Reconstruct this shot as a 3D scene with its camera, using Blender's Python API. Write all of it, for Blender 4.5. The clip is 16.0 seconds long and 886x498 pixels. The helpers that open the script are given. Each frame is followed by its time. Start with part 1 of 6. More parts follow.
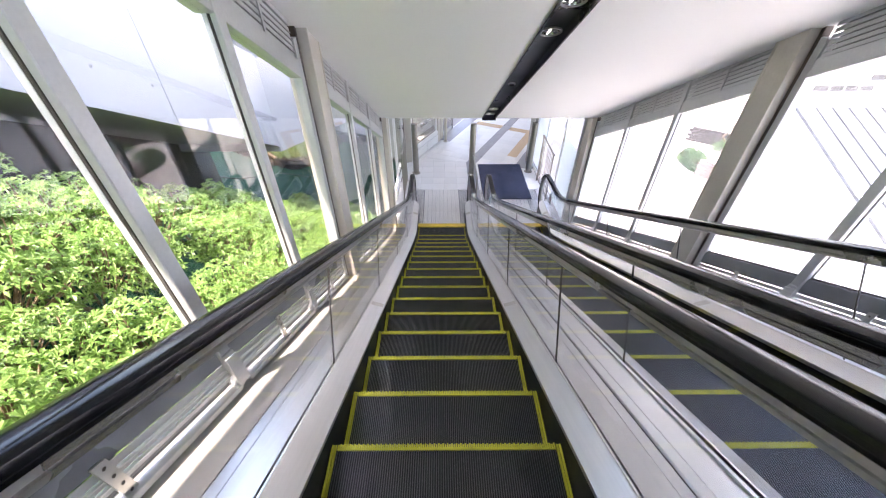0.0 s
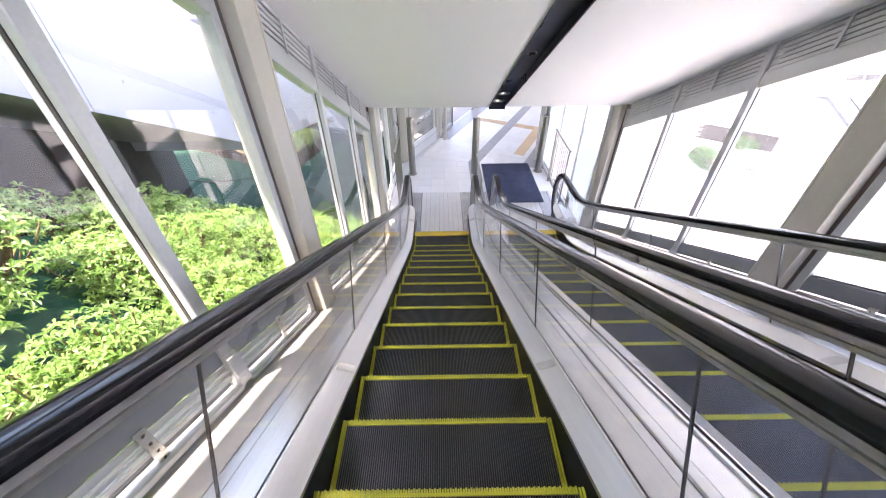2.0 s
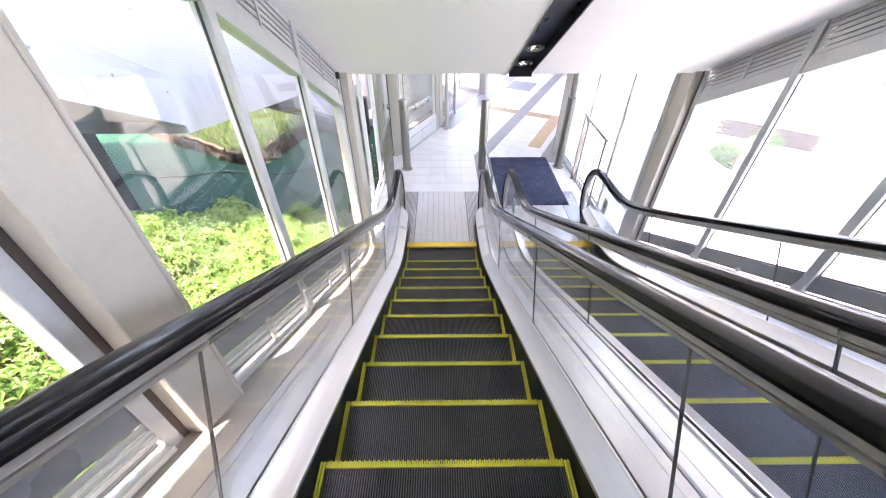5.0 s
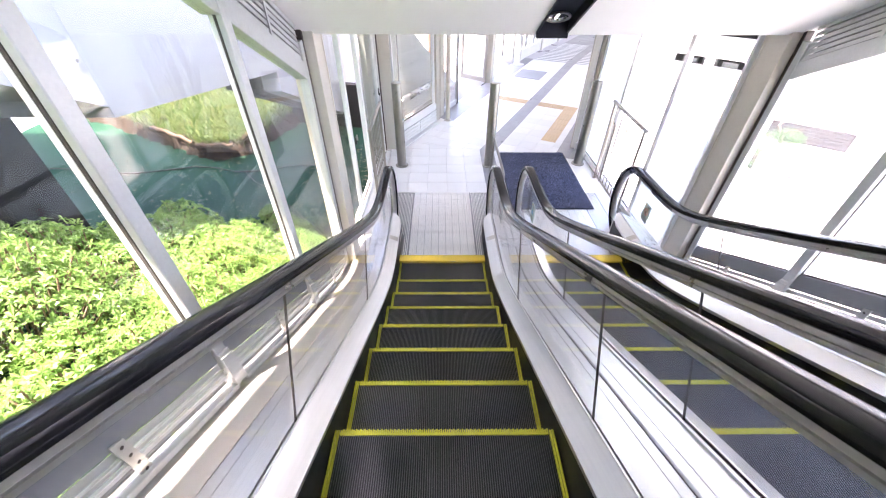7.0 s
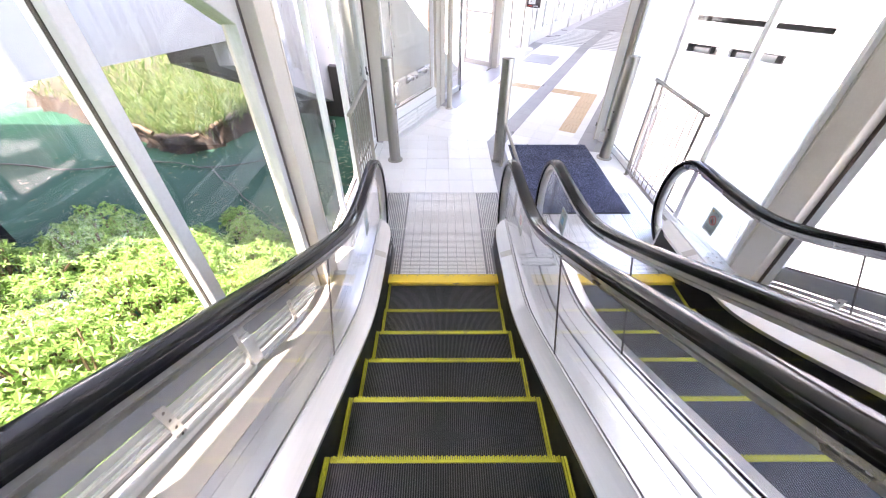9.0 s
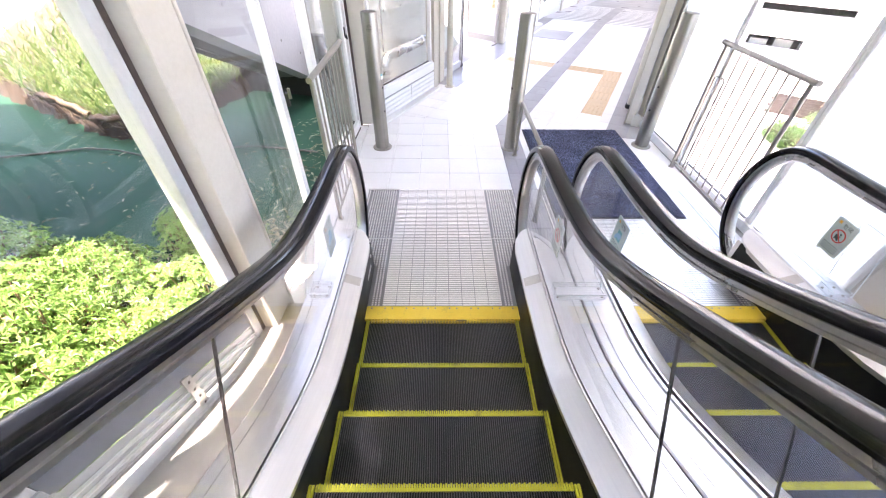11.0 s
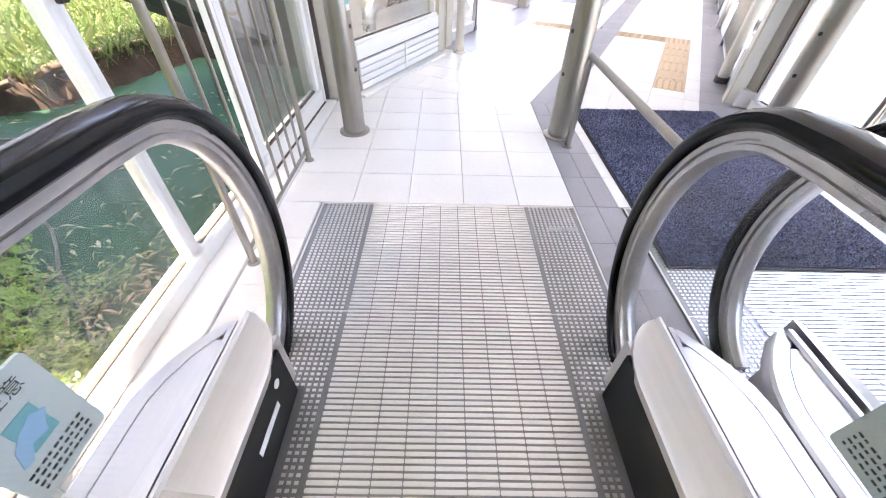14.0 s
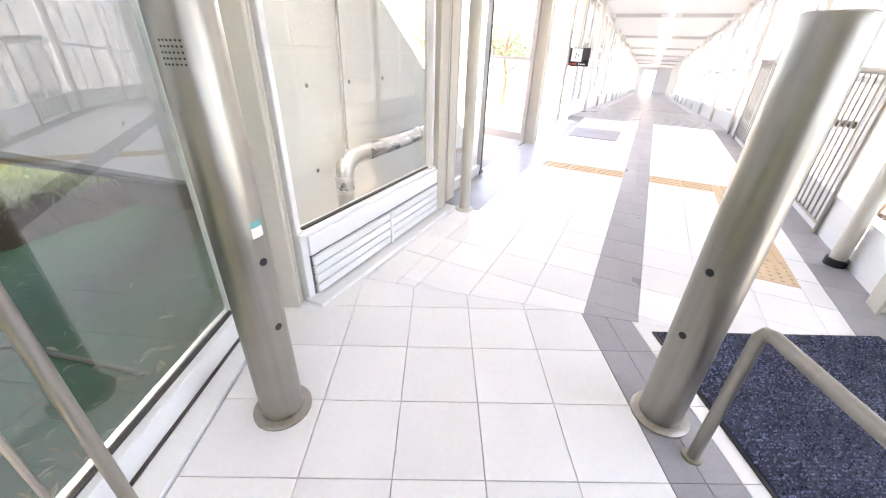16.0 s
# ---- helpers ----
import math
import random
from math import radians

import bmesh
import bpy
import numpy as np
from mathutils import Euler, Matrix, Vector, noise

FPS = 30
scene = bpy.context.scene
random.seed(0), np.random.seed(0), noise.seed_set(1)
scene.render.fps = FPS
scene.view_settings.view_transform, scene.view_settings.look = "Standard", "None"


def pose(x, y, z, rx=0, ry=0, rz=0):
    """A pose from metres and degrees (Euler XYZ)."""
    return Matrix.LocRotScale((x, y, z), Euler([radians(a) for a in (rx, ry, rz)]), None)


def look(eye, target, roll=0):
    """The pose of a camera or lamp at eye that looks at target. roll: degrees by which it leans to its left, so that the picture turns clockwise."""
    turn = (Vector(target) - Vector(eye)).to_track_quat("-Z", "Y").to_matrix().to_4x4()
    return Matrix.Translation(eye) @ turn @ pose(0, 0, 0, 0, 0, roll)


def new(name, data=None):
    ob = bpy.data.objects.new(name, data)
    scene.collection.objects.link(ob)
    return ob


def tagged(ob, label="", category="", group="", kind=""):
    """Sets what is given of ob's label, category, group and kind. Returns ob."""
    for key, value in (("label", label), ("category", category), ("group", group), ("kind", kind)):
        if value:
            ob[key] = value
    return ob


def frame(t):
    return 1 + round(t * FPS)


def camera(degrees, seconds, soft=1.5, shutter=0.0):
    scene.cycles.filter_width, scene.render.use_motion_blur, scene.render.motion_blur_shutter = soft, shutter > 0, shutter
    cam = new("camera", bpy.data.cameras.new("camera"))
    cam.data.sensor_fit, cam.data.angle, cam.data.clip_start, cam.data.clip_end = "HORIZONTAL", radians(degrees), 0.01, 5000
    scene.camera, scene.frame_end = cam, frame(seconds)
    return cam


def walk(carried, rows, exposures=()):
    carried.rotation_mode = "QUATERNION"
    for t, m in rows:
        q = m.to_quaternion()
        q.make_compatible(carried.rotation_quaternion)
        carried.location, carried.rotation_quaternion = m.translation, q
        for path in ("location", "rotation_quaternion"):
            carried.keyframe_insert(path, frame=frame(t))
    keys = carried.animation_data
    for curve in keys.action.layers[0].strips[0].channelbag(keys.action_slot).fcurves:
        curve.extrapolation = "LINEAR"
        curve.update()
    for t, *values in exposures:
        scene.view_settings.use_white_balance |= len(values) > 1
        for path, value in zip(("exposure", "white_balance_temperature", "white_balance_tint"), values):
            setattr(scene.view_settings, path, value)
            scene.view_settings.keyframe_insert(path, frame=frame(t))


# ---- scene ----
cam = camera(99.5, 16.0, soft=1.1)
EXPOSURES = ((0, 3.76, 6900, 22), (3, 4.12, 6900, 24), (4, 4.23, 6900, 24), (8, 4.38, 6950, 24), (12, 4.58, 7200, 24), (14.5, 4.48, 7450, 22), (16, 4.48, 7750, 20))
PATH = [
    (0, (-0.022, -8.057, 4.699), (-0.011, -6.509, 3.433), 0.1),
    (0.5, (-0.043, -7.828, 4.541), (-0.029, -6.273, 3.284), -0.2),
    (1, (-0.034, -7.58, 4.416), (-0.021, -6.026, 3.157), -0.3),
    (1.5, (-0.021, -7.353, 4.295), (-0.009, -5.801, 3.034), -0.1),
    (2, (-0.019, -7.126, 4.166), (-0.009, -5.57, 2.909), -0.5),
    (2.5, (-0.011, -6.891, 4.044), (-0.001, -5.334, 2.789), -0.5),
    (3, (-0.004, -6.661, 3.918), (0.005, -5.105, 2.661), -0.5),
    (3.5, (-0.011, -6.432, 3.804), (0.002, -4.883, 2.54), -0.2),
    (4, (-0.002, -6.223, 3.677), (0.005, -4.673, 2.413), -0.2),
    (6.5, (-0.027, -5.076, 3.047), (-0.012, -3.536, 1.771), 0.1),
    (7, (-0.015, -4.852, 2.929), (-0.004, -3.314, 1.651), 0.2),
    (7.5, (-0.002, -4.642, 2.787), (0.003, -3.099, 1.515), 0.3),
    (8, (-0.018, -4.422, 2.679), (-0.01, -2.882, 1.403), 0.1),
    (8.5, (-0.015, -4.189, 2.565), (-0.008, -2.655, 1.281), 0.1),
    (11, (-0.022, -3.066, 1.965), (-0.002, -1.573, 0.633), 0.6),
    (11.5, (-0.023, -2.83, 1.806), (-0.002, -1.336, 0.476), 0.7),
    (12, (-0.01, -2.623, 1.658), (0.002, -1.125, 0.334), 0.6),
    (12.5, (-0.002, -2.398, 1.53), (-0.002, -0.911, 0.192), 0.2),
    (13, (-0.03, -2.151, 1.405), (-0.011, -0.684, 0.046), 1.3),
    (13.5, (-0.028, -1.919, 1.285), (-0.017, -0.454, -0.076), 0.9),
    (14, (-0.042, -1.659, 1.187), (-0.028, -0.183, -0.162), 1.4),
    (14.5, (-0.058, -1.397, 1.144), (-0.051, 0.198, -0.063), 0.9),
    (15, (-0.081, -1.043, 1.139), (-0.108, 0.636, 0.052), 0.8),
    (15.5, (-0.084, -0.559, 1.225), (-0.119, 1.157, 0.198), 0.7),
    (16, (-0.094, -0.102, 1.226), (-0.061, 1.654, 0.27), 1.9),
]
walk(cam, [(t, look(eye, target, roll)) for t, eye, target, roll in PATH], EXPOSURES)

# ---- world, sun and exposure (tune light here) ----
SUN_ELEV, SUN_AZ = 75.0, -150.0       # degrees; azimuth clockwise from +y, so the sun stands over the upper end of the bank
world = bpy.data.worlds.new("daylight")
scene.world = world
world.use_nodes = True
wn = world.node_tree
sky = wn.nodes.new("ShaderNodeTexSky")
sky.sky_type = "NISHITA"
sky.sun_disc = False
sky.sun_elevation = radians(SUN_ELEV)
sky.sun_rotation = radians(SUN_AZ)
sky.air_density, sky.dust_density, sky.ozone_density = 1.0, 3.0, 1.0
wn.links.new(sky.outputs[0], wn.nodes["Background"].inputs[0])
wn.nodes["Background"].inputs[1].default_value = 0.15
sun_data = bpy.data.lights.new("sun", "SUN")
sun_data.energy, sun_data.angle, sun_data.color = 2.0, radians(0.6), (1.0, 0.95, 0.88)
sun = new("sun", sun_data)
_a, _e = radians(SUN_AZ), radians(SUN_ELEV)
sun.matrix_world = look((0, 0, 30), Vector((0, 0, 30)) - Vector((math.sin(_a) * math.cos(_e), math.cos(_a) * math.cos(_e), math.sin(_e))))

# ---- plan constants ----
SLOPE = 0.552
def N(y):
    """Height of the line of step noses."""
    return -1.039 - SLOPE * y
def smax(a, b, c):
    return 0.5 * (a + b + math.sqrt((a - b) ** 2 + c * c))
def step_z(y):
    return smax(N(y), 0.0, 0.05)
def deck_z(y, rise, flat):
    return smax(N(y) + rise, flat, 0.16)
TURN_C = -27.2                        # heading of the corridor, degrees
CORR = pose(0, 0, 0, 0, 0, TURN_C)    # corridor frame: x across, y along
XL, XR = -1.05, 2.67                  # glass walls beside the escalators
Y_TOP = -11.2                         # upper end of the incline
ROOF = 2.48                           # ceiling over the nose line
Y_END = -1.69                         # lower end of the sloping ceiling

# ---- materials ----
def node_mat(name):
    m = bpy.data.materials.new(name)
    m.use_nodes = True
    return m, m.node_tree.nodes, m.node_tree.links, m.node_tree.nodes["Principled BSDF"]
def ramp(nodes, links, src, stops):
    r = nodes.new("ShaderNodeValToRGB")
    el = r.color_ramp.elements
    while len(el) < len(stops):
        el.new(0.5)
    for e, (p, c) in zip(el, stops):
        e.position, e.color = p, (*c, 1)
    links.new(src, r.inputs[0])
    return r.outputs[0]
def noise_tex(nodes, links, scale, detail=4, vec=None, stretch=None, rough=0.55):
    t = nodes.new("ShaderNodeTexNoise")
    t.inputs["Scale"].default_value, t.inputs["Detail"].default_value, t.inputs["Roughness"].default_value = scale, detail, rough
    c = nodes.new("ShaderNodeNewGeometry")
    if stretch:
        mp = nodes.new("ShaderNodeMapping")
        mp.inputs["Scale"].default_value = stretch
        links.new(c.outputs["Position"], mp.inputs[0])
        links.new(mp.outputs[0], t.inputs[0])
    else:
        links.new(c.outputs["Position"], t.inputs[0])
    return t.outputs[0]
def bumped(nodes, links, bsdf, src, strength, dist=0.002):
    b = nodes.new("ShaderNodeBump")
    b.inputs["Strength"].default_value, b.inputs["Distance"].default_value = strength, dist
    links.new(src, b.inputs["Height"])
    links.new(b.outputs[0], bsdf.inputs["Normal"])
def mix_c(nodes, links, fac, a, b, mode="MIX"):
    m = nodes.new("ShaderNodeMix")
    m.data_type, m.blend_type = "RGBA", mode
    for sock, v in ((m.inputs[0], fac), (m.inputs[6], a), (m.inputs[7], b)):
        if isinstance(v, (int, float)):
            sock.default_value = v
        elif isinstance(v, tuple):
            sock.default_value = (*v, 1)
        else:
            links.new(v, sock)
    return m.outputs[2]
def surface(name, c0, c1, rough=0.5, metal=0.0, big=1.5, fine=40.0, stretch=None, bump=0.15, r_var=0.12, dirt=None, spec=0.5, vary=0.0, island=False):
    """A painted, stone or metal surface: broad mottling, fine grain, uneven gloss."""
    m, n, l, b = node_mat(name)
    broad = noise_tex(n, l, big, 5)
    grain = noise_tex(n, l, fine, 3, stretch=stretch)
    f = n.new("ShaderNodeMath")
    f.operation = "MULTIPLY_ADD"
    l.new(grain, f.inputs[0])
    f.inputs[1].default_value = 0.4
    h = n.new("ShaderNodeMath")
    h.operation = "MULTIPLY"
    l.new(broad, h.inputs[0])
    h.inputs[1].default_value = 0.6
    l.new(h.outputs[0], f.inputs[2])
    col = ramp(n, l, f.outputs[0], [(0.3, c0), (0.7, c1)])
    if dirt:
        d = noise_tex(n, l, big * 2.3, 8, rough=0.7)
        fac = ramp(n, l, d, [(0.56, (0, 0, 0)), (0.74, (0.7, 0.7, 0.7))])
        col = mix_c(n, l, fac, col, dirt)
    if vary:
        src = n.new("ShaderNodeNewGeometry").outputs["Random Per Island"] if island else n.new("ShaderNodeObjectInfo").outputs["Random"]
        hv = n.new("ShaderNodeHueSaturation")
        mr = n.new("ShaderNodeMapRange")
        l.new(src, mr.inputs[0])
        mr.inputs[3].default_value, mr.inputs[4].default_value = 1 - vary, 1 + vary
        l.new(mr.outputs[0], hv.inputs["Value"])
        l.new(col, hv.inputs["Color"])
        col = hv.outputs[0]
    l.new(col, b.inputs["Base Color"])
    mr = n.new("ShaderNodeMapRange")
    l.new(broad, mr.inputs[0])
    mr.inputs[1].default_value, mr.inputs[2].default_value = 0.3, 0.7
    mr.inputs[3].default_value, mr.inputs[4].default_value = max(0.02, rough - r_var), min(1, rough + r_var)
    l.new(mr.outputs[0], b.inputs["Roughness"])
    b.inputs["Metallic"].default_value = metal
    b.inputs["Specular IOR Level"].default_value = spec
    if bump:
        bumped(n, l, b, grain, bump)
    return m
def glass_mat(name, tint, gloss=1.0, face=0.025, haze=None):
    """A pane: clear body with mirror gloss; haze adds a milky film."""
    m = bpy.data.materials.new(name)
    m.use_nodes = True
    n, l = m.node_tree.nodes, m.node_tree.links
    n.remove(n["Principled BSDF"])
    tr, gl, mx, lw = (n.new("ShaderNode" + k) for k in ("BsdfTransparent", "BsdfGlossy", "MixShader", "LayerWeight"))
    tr.inputs[0].default_value = (*tint, 1)
    gl.inputs["Roughness"].default_value = 0.015
    gl.inputs[0].default_value = (gloss, gloss, gloss, 1)
    lw.inputs["Blend"].default_value = 0.5
    pw_, mr_ = n.new("ShaderNodeMath"), n.new("ShaderNodeMapRange")
    pw_.operation = "POWER"
    l.new(lw.outputs["Facing"], pw_.inputs[0])
    pw_.inputs[1].default_value = 5.0
    l.new(pw_.outputs[0], mr_.inputs[0])
    mr_.inputs[3].default_value, mr_.inputs[4].default_value = face, 0.7
    l.new(mr_.outputs[0], mx.inputs[0])
    body = tr.outputs[0]
    if haze:
        df, m2 = n.new("ShaderNodeBsdfTranslucent"), n.new("ShaderNodeMixShader")
        dd, m3 = n.new("ShaderNodeBsdfDiffuse"), n.new("ShaderNodeMixShader")
        df.inputs[0].default_value = dd.inputs[0].default_value = (0.66, 0.705, 0.705, 1)
        m3.inputs[0].default_value = 0.5
        l.new(df.outputs[0], m3.inputs[1])
        l.new(dd.outputs[0], m3.inputs[2])
        m2.inputs[0].default_value = haze
        l.new(tr.outputs[0], m2.inputs[1])
        l.new(m3.outputs[0], m2.inputs[2])
        body = m2.outputs[0]
    l.new(body, mx.inputs[1])
    l.new(gl.outputs[0], mx.inputs[2])
    l.new(mx.outputs[0], n["Material Output"].inputs[0])
    return m
def leaf_mat(name, c0, c1, c2):
    m, n, l, b = node_mat(name)
    rnd = n.new("ShaderNodeNewGeometry").outputs["Random Per Island"]
    col = ramp(n, l, rnd, [(0.0, c0), (0.55, c1), (1.0, c2)])
    l.new(col, b.inputs["Base Color"])
    b.inputs["Roughness"].default_value = 0.42
    tl, mx = n.new("ShaderNodeBsdfTranslucent"), n.new("ShaderNodeMixShader")
    l.new(col, tl.inputs[0])
    mx.inputs[0].default_value = 0.5
    l.new(b.outputs[0], mx.inputs[1])
    l.new(tl.outputs[0], mx.inputs[2])
    l.new(mx.outputs[0], n["Material Output"].inputs[0])
    return m
def lamp_mat(name, color, power):
    m, n, l, b = node_mat(name)
    b.inputs["Base Color"].default_value = (0.9, 0.9, 0.9, 1)
    b.inputs["Emission Color"].default_value = (*color, 1)
    b.inputs["Emission Strength"].default_value = power
    return m

M_STEEL = surface("brushed_steel", (0.50, 0.50, 0.49), (0.66, 0.66, 0.64), 0.32, 1.0, 1.2, 60, (1, 0.02, 0.02), 0.04, 0.08)
M_DECK = surface("satin_deck_steel", (0.66, 0.65, 0.635), (0.77, 0.755, 0.735), 0.36, 1.0, 0.9, 90, (1, 0.03, 0.03), 0.03, 0.03)
M_GUIDE = surface("handrail_guide_steel", (0.47, 0.46, 0.45), (0.58, 0.57, 0.555), 0.30, 1.0, 1.5, 60, None, 0.02, 0.06)
M_DECK_D = surface("grey_outer_deck", (0.60, 0.60, 0.605), (0.71, 0.71, 0.715), 0.32, 1.0, 0.9, 90, (1, 0.03, 0.03), 0.03, 0.03)
M_POST = surface("post_steel", (0.29, 0.272, 0.238), (0.40, 0.378, 0.335), 0.39, 1.0, 2.0, 50, (1, 1, 0.03), 0.04, 0.02)
M_PLATE = surface("landing_plate_steel", (0.80, 0.785, 0.765), (0.90, 0.885, 0.865), 0.34, 1.0, 2.0, 80, None, 0.0, 0.006)
# Plate steel again, darker: shade between the raised bars is in the colour.
M_PLATE_LOW = surface("landing_plate_recess_shade", (0.26, 0.26, 0.265), (0.34, 0.34, 0.345), 0.42, 0.9, 2.0, 80, None, 0.05, 0.1)
M_RUBBER = surface("black_rubber", (0.003, 0.003, 0.0035), (0.006, 0.006, 0.007), 0.15, 0.0, 1.5, 30, None, 0.005, 0.03, spec=0.26)
M_SKIRT = surface("black_skirt", (0.006, 0.006, 0.006), (0.011, 0.0105, 0.01), 0.38, 0.0, 2, 60, None, 0.02, 0.1, spec=0.2)
M_STEP = surface("step_casting", (0.11, 0.11, 0.113), (0.17, 0.17, 0.174), 0.42, 0.9, 3, 90, None, 0.06, 0.1)
M_STEP_LOW = surface("step_groove", (0.006, 0.006, 0.006), (0.012, 0.012, 0.012), 0.7, 0.0, 3, 90, None, 0.0)
M_YELLOW = surface("yellow_edge", (0.38, 0.36, 0.015), (0.52, 0.49, 0.03), 0.5, 0.0, 4, 120, None, 0.05, 0.1, dirt=(0.10, 0.08, 0.03))
M_COMB = surface("yellow_comb", (0.68, 0.46, 0.03), (0.80, 0.57, 0.06), 0.4, 0.0, 4, 120, None, 0.04, 0.1, dirt=(0.30, 0.22, 0.08))
M_FRAME = surface("grey_aluminium", (0.50, 0.51, 0.51), (0.60, 0.61, 0.60), 0.42, 0.35, 1.0, 60, None, 0.03, 0.1, dirt=(0.40, 0.41, 0.36))
# Frame grey darkened: the shade on the sill rails is put into this colour.
M_SILL = surface("sill_paint_with_shade", (0.20, 0.212, 0.225), (0.26, 0.272, 0.285), 0.35, 0.3, 1.0, 60, None, 0.03, 0.1)
M_SLOT = surface("slot_grey", (0.10, 0.10, 0.10), (0.15, 0.15, 0.15), 0.6)
M_BROWN = surface("brown_gap_seal", (0.065, 0.046, 0.037), (0.10, 0.074, 0.062), 0.5)
M_FRAME_W = surface("white_frame", (0.72, 0.72, 0.70), (0.80, 0.80, 0.78), 0.4, 0.0, 1.0, 60, None, 0.03, 0.1)
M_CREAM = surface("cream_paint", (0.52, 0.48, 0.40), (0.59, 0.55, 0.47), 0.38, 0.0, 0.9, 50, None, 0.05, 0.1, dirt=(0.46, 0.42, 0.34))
# Cream made paler: the corridor's brightness is put into the column colour.
M_CREAM_L = surface("cream_paint_brightened", (0.70, 0.68, 0.62), (0.77, 0.75, 0.70), 0.4, 0.0, 0.9, 50, None, 0.03, 0.1)
M_DOOR = surface("beige_door_frame", (0.36, 0.33, 0.285), (0.43, 0.40, 0.35), 0.4, 0.2, 0.9, 50, None, 0.03, 0.1)
M_PIPE = surface("pipe_lagging", (0.42, 0.42, 0.41), (0.54, 0.54, 0.53), 0.28, 1.0, 5, 60, None, 0.1, 0.1)
M_BEAD = surface("dark_gasket", (0.05, 0.045, 0.04), (0.08, 0.07, 0.06), 0.6)
M_CEIL = surface("ceiling_paint", (0.87, 0.87, 0.86), (0.90, 0.90, 0.89), 0.7, 0.0, 0.5, 60, None, 0.04, 0.08)
M_LEDGE = surface("ledge_sheet", (0.37, 0.355, 0.325), (0.46, 0.445, 0.41), 0.42, 0.2, 1.4, 50, None, 0.05, 0.12, dirt=(0.33, 0.30, 0.25))
M_TAPE = surface("cream_tape", (0.44, 0.41, 0.365), (0.54, 0.505, 0.45), 0.5, 0.0, 6, 60, None, 0.03)
M_TROUGH = surface("navy_trough", (0.018, 0.019, 0.03), (0.03, 0.032, 0.05), 0.35, 0.3, 2, 50, None, 0.02)
M_REFLECT = surface("lamp_reflector", (0.75, 0.75, 0.74), (0.85, 0.85, 0.84), 0.12, 1.0, 3, 50, None, 0.0, 0.05)
M_TILE = surface("white_floor_tile", (0.70, 0.69, 0.67), (0.78, 0.77, 0.75), 0.30, 0.0, 1.7, 45, None, 0.04, 0.02, vary=0.05)
M_TILE_G = surface("grey_floor_tile", (0.26, 0.25, 0.26), (0.33, 0.32, 0.33), 0.38, 0.0, 2, 60, None, 0.05, 0.12, dirt=(0.22, 0.21, 0.21), vary=0.06)
M_GROUT = surface("grout", (0.34, 0.33, 0.31), (0.44, 0.43, 0.41), 0.85, 0.0, 4, 80, None, 0.2)
M_TACT = surface("tactile_tile", (0.56, 0.40, 0.235), (0.64, 0.47, 0.29), 0.5, 0.0, 3, 60, None, 0.1, 0.1, dirt=(0.48, 0.36, 0.22), vary=0.05)
# Near-black concrete: the deep shade under the stair is put into the colour.
M_VOID = surface("deep_shade_concrete", (0.02, 0.018, 0.016), (0.035, 0.032, 0.03), 0.9, 0.0, 1.0, 30, None, 0.2)
M_MATC = surface("mat_carpet", (0.012, 0.015, 0.03), (0.05, 0.06, 0.10), 0.95, 0.0, 6, 170, None, 1.0, 0.03)
M_MATE = surface("mat_rubber_edge", (0.015, 0.015, 0.018), (0.03, 0.03, 0.035), 0.6)
M_CONC = surface("fair_faced_concrete", (0.28, 0.28, 0.285), (0.345, 0.345, 0.35), 0.75, 0.0, 0.8, 25, None, 0.15, 0.1, dirt=(0.28, 0.28, 0.28))
M_CONC_L = surface("pale_concrete", (0.48, 0.49, 0.455), (0.58, 0.59, 0.55), 0.75, 0.0, 0.8, 25, None, 0.15, 0.1, dirt=(0.36, 0.355, 0.33))
# Mortar of holes and joints, and concrete with its shade put into the colour.
M_CONC_DARK = surface("mortar_and_shade_concrete", (0.09, 0.085, 0.08), (0.13, 0.125, 0.12), 0.9)
M_SOIL = surface("bank_soil", (0.010, 0.007, 0.005), (0.060, 0.040, 0.026), 0.95, 0.0, 5, 30, None, 1.0, 0.05)
M_TARP = surface("green_weed_sheet", (0.006, 0.033, 0.018), (0.012, 0.054, 0.030), 0.7, 0.0, 1.2, 260, None, 0.10, 0.1, dirt=(0.035, 0.055, 0.035), spec=0.15)
M_BARK = surface("dead_wood", (0.10, 0.06, 0.035), (0.24, 0.16, 0.10), 0.9, 0.0, 5, 60, (1, 1, 0.2), 0.6)
M_LEAF = leaf_mat("azalea_leaf", (0.115, 0.22, 0.045), (0.205, 0.345, 0.085), (0.31, 0.44, 0.145))
M_TREE = leaf_mat("tree_leaf", (0.03, 0.07, 0.02), (0.06, 0.12, 0.03), (0.10, 0.18, 0.05))
M_GRASS = leaf_mat("bank_grass", (0.065, 0.125, 0.03), (0.145, 0.215, 0.06), (0.25, 0.27, 0.11))
M_LITTER = leaf_mat("dry_leaf", (0.144, 0.101, 0.058), (0.274, 0.223, 0.144), (0.374, 0.331, 0.245))
M_BLACK = surface("black_plastic", (0.012, 0.012, 0.012), (0.02, 0.02, 0.02), 0.4)
M_PAVE = surface("pale_paving", (0.30, 0.285, 0.275), (0.37, 0.355, 0.345), 0.8, 0.0, 1.2, 30, None, 0.2)
M_WHITEW = surface("white_render", (0.56, 0.56, 0.56), (0.64, 0.64, 0.64), 0.7, 0.0, 0.4, 20, None, 0.05)
M_BRICK = surface("brown_brick", (0.022, 0.015, 0.013), (0.040, 0.028, 0.024), 0.85, 0.0, 3, 40, None, 0.3)
M_METAL_ROOF = surface("white_metal_roof", (0.068, 0.071, 0.078), (0.080, 0.083, 0.090), 0.5, 0.1, 0.6, 20, None, 0.02)
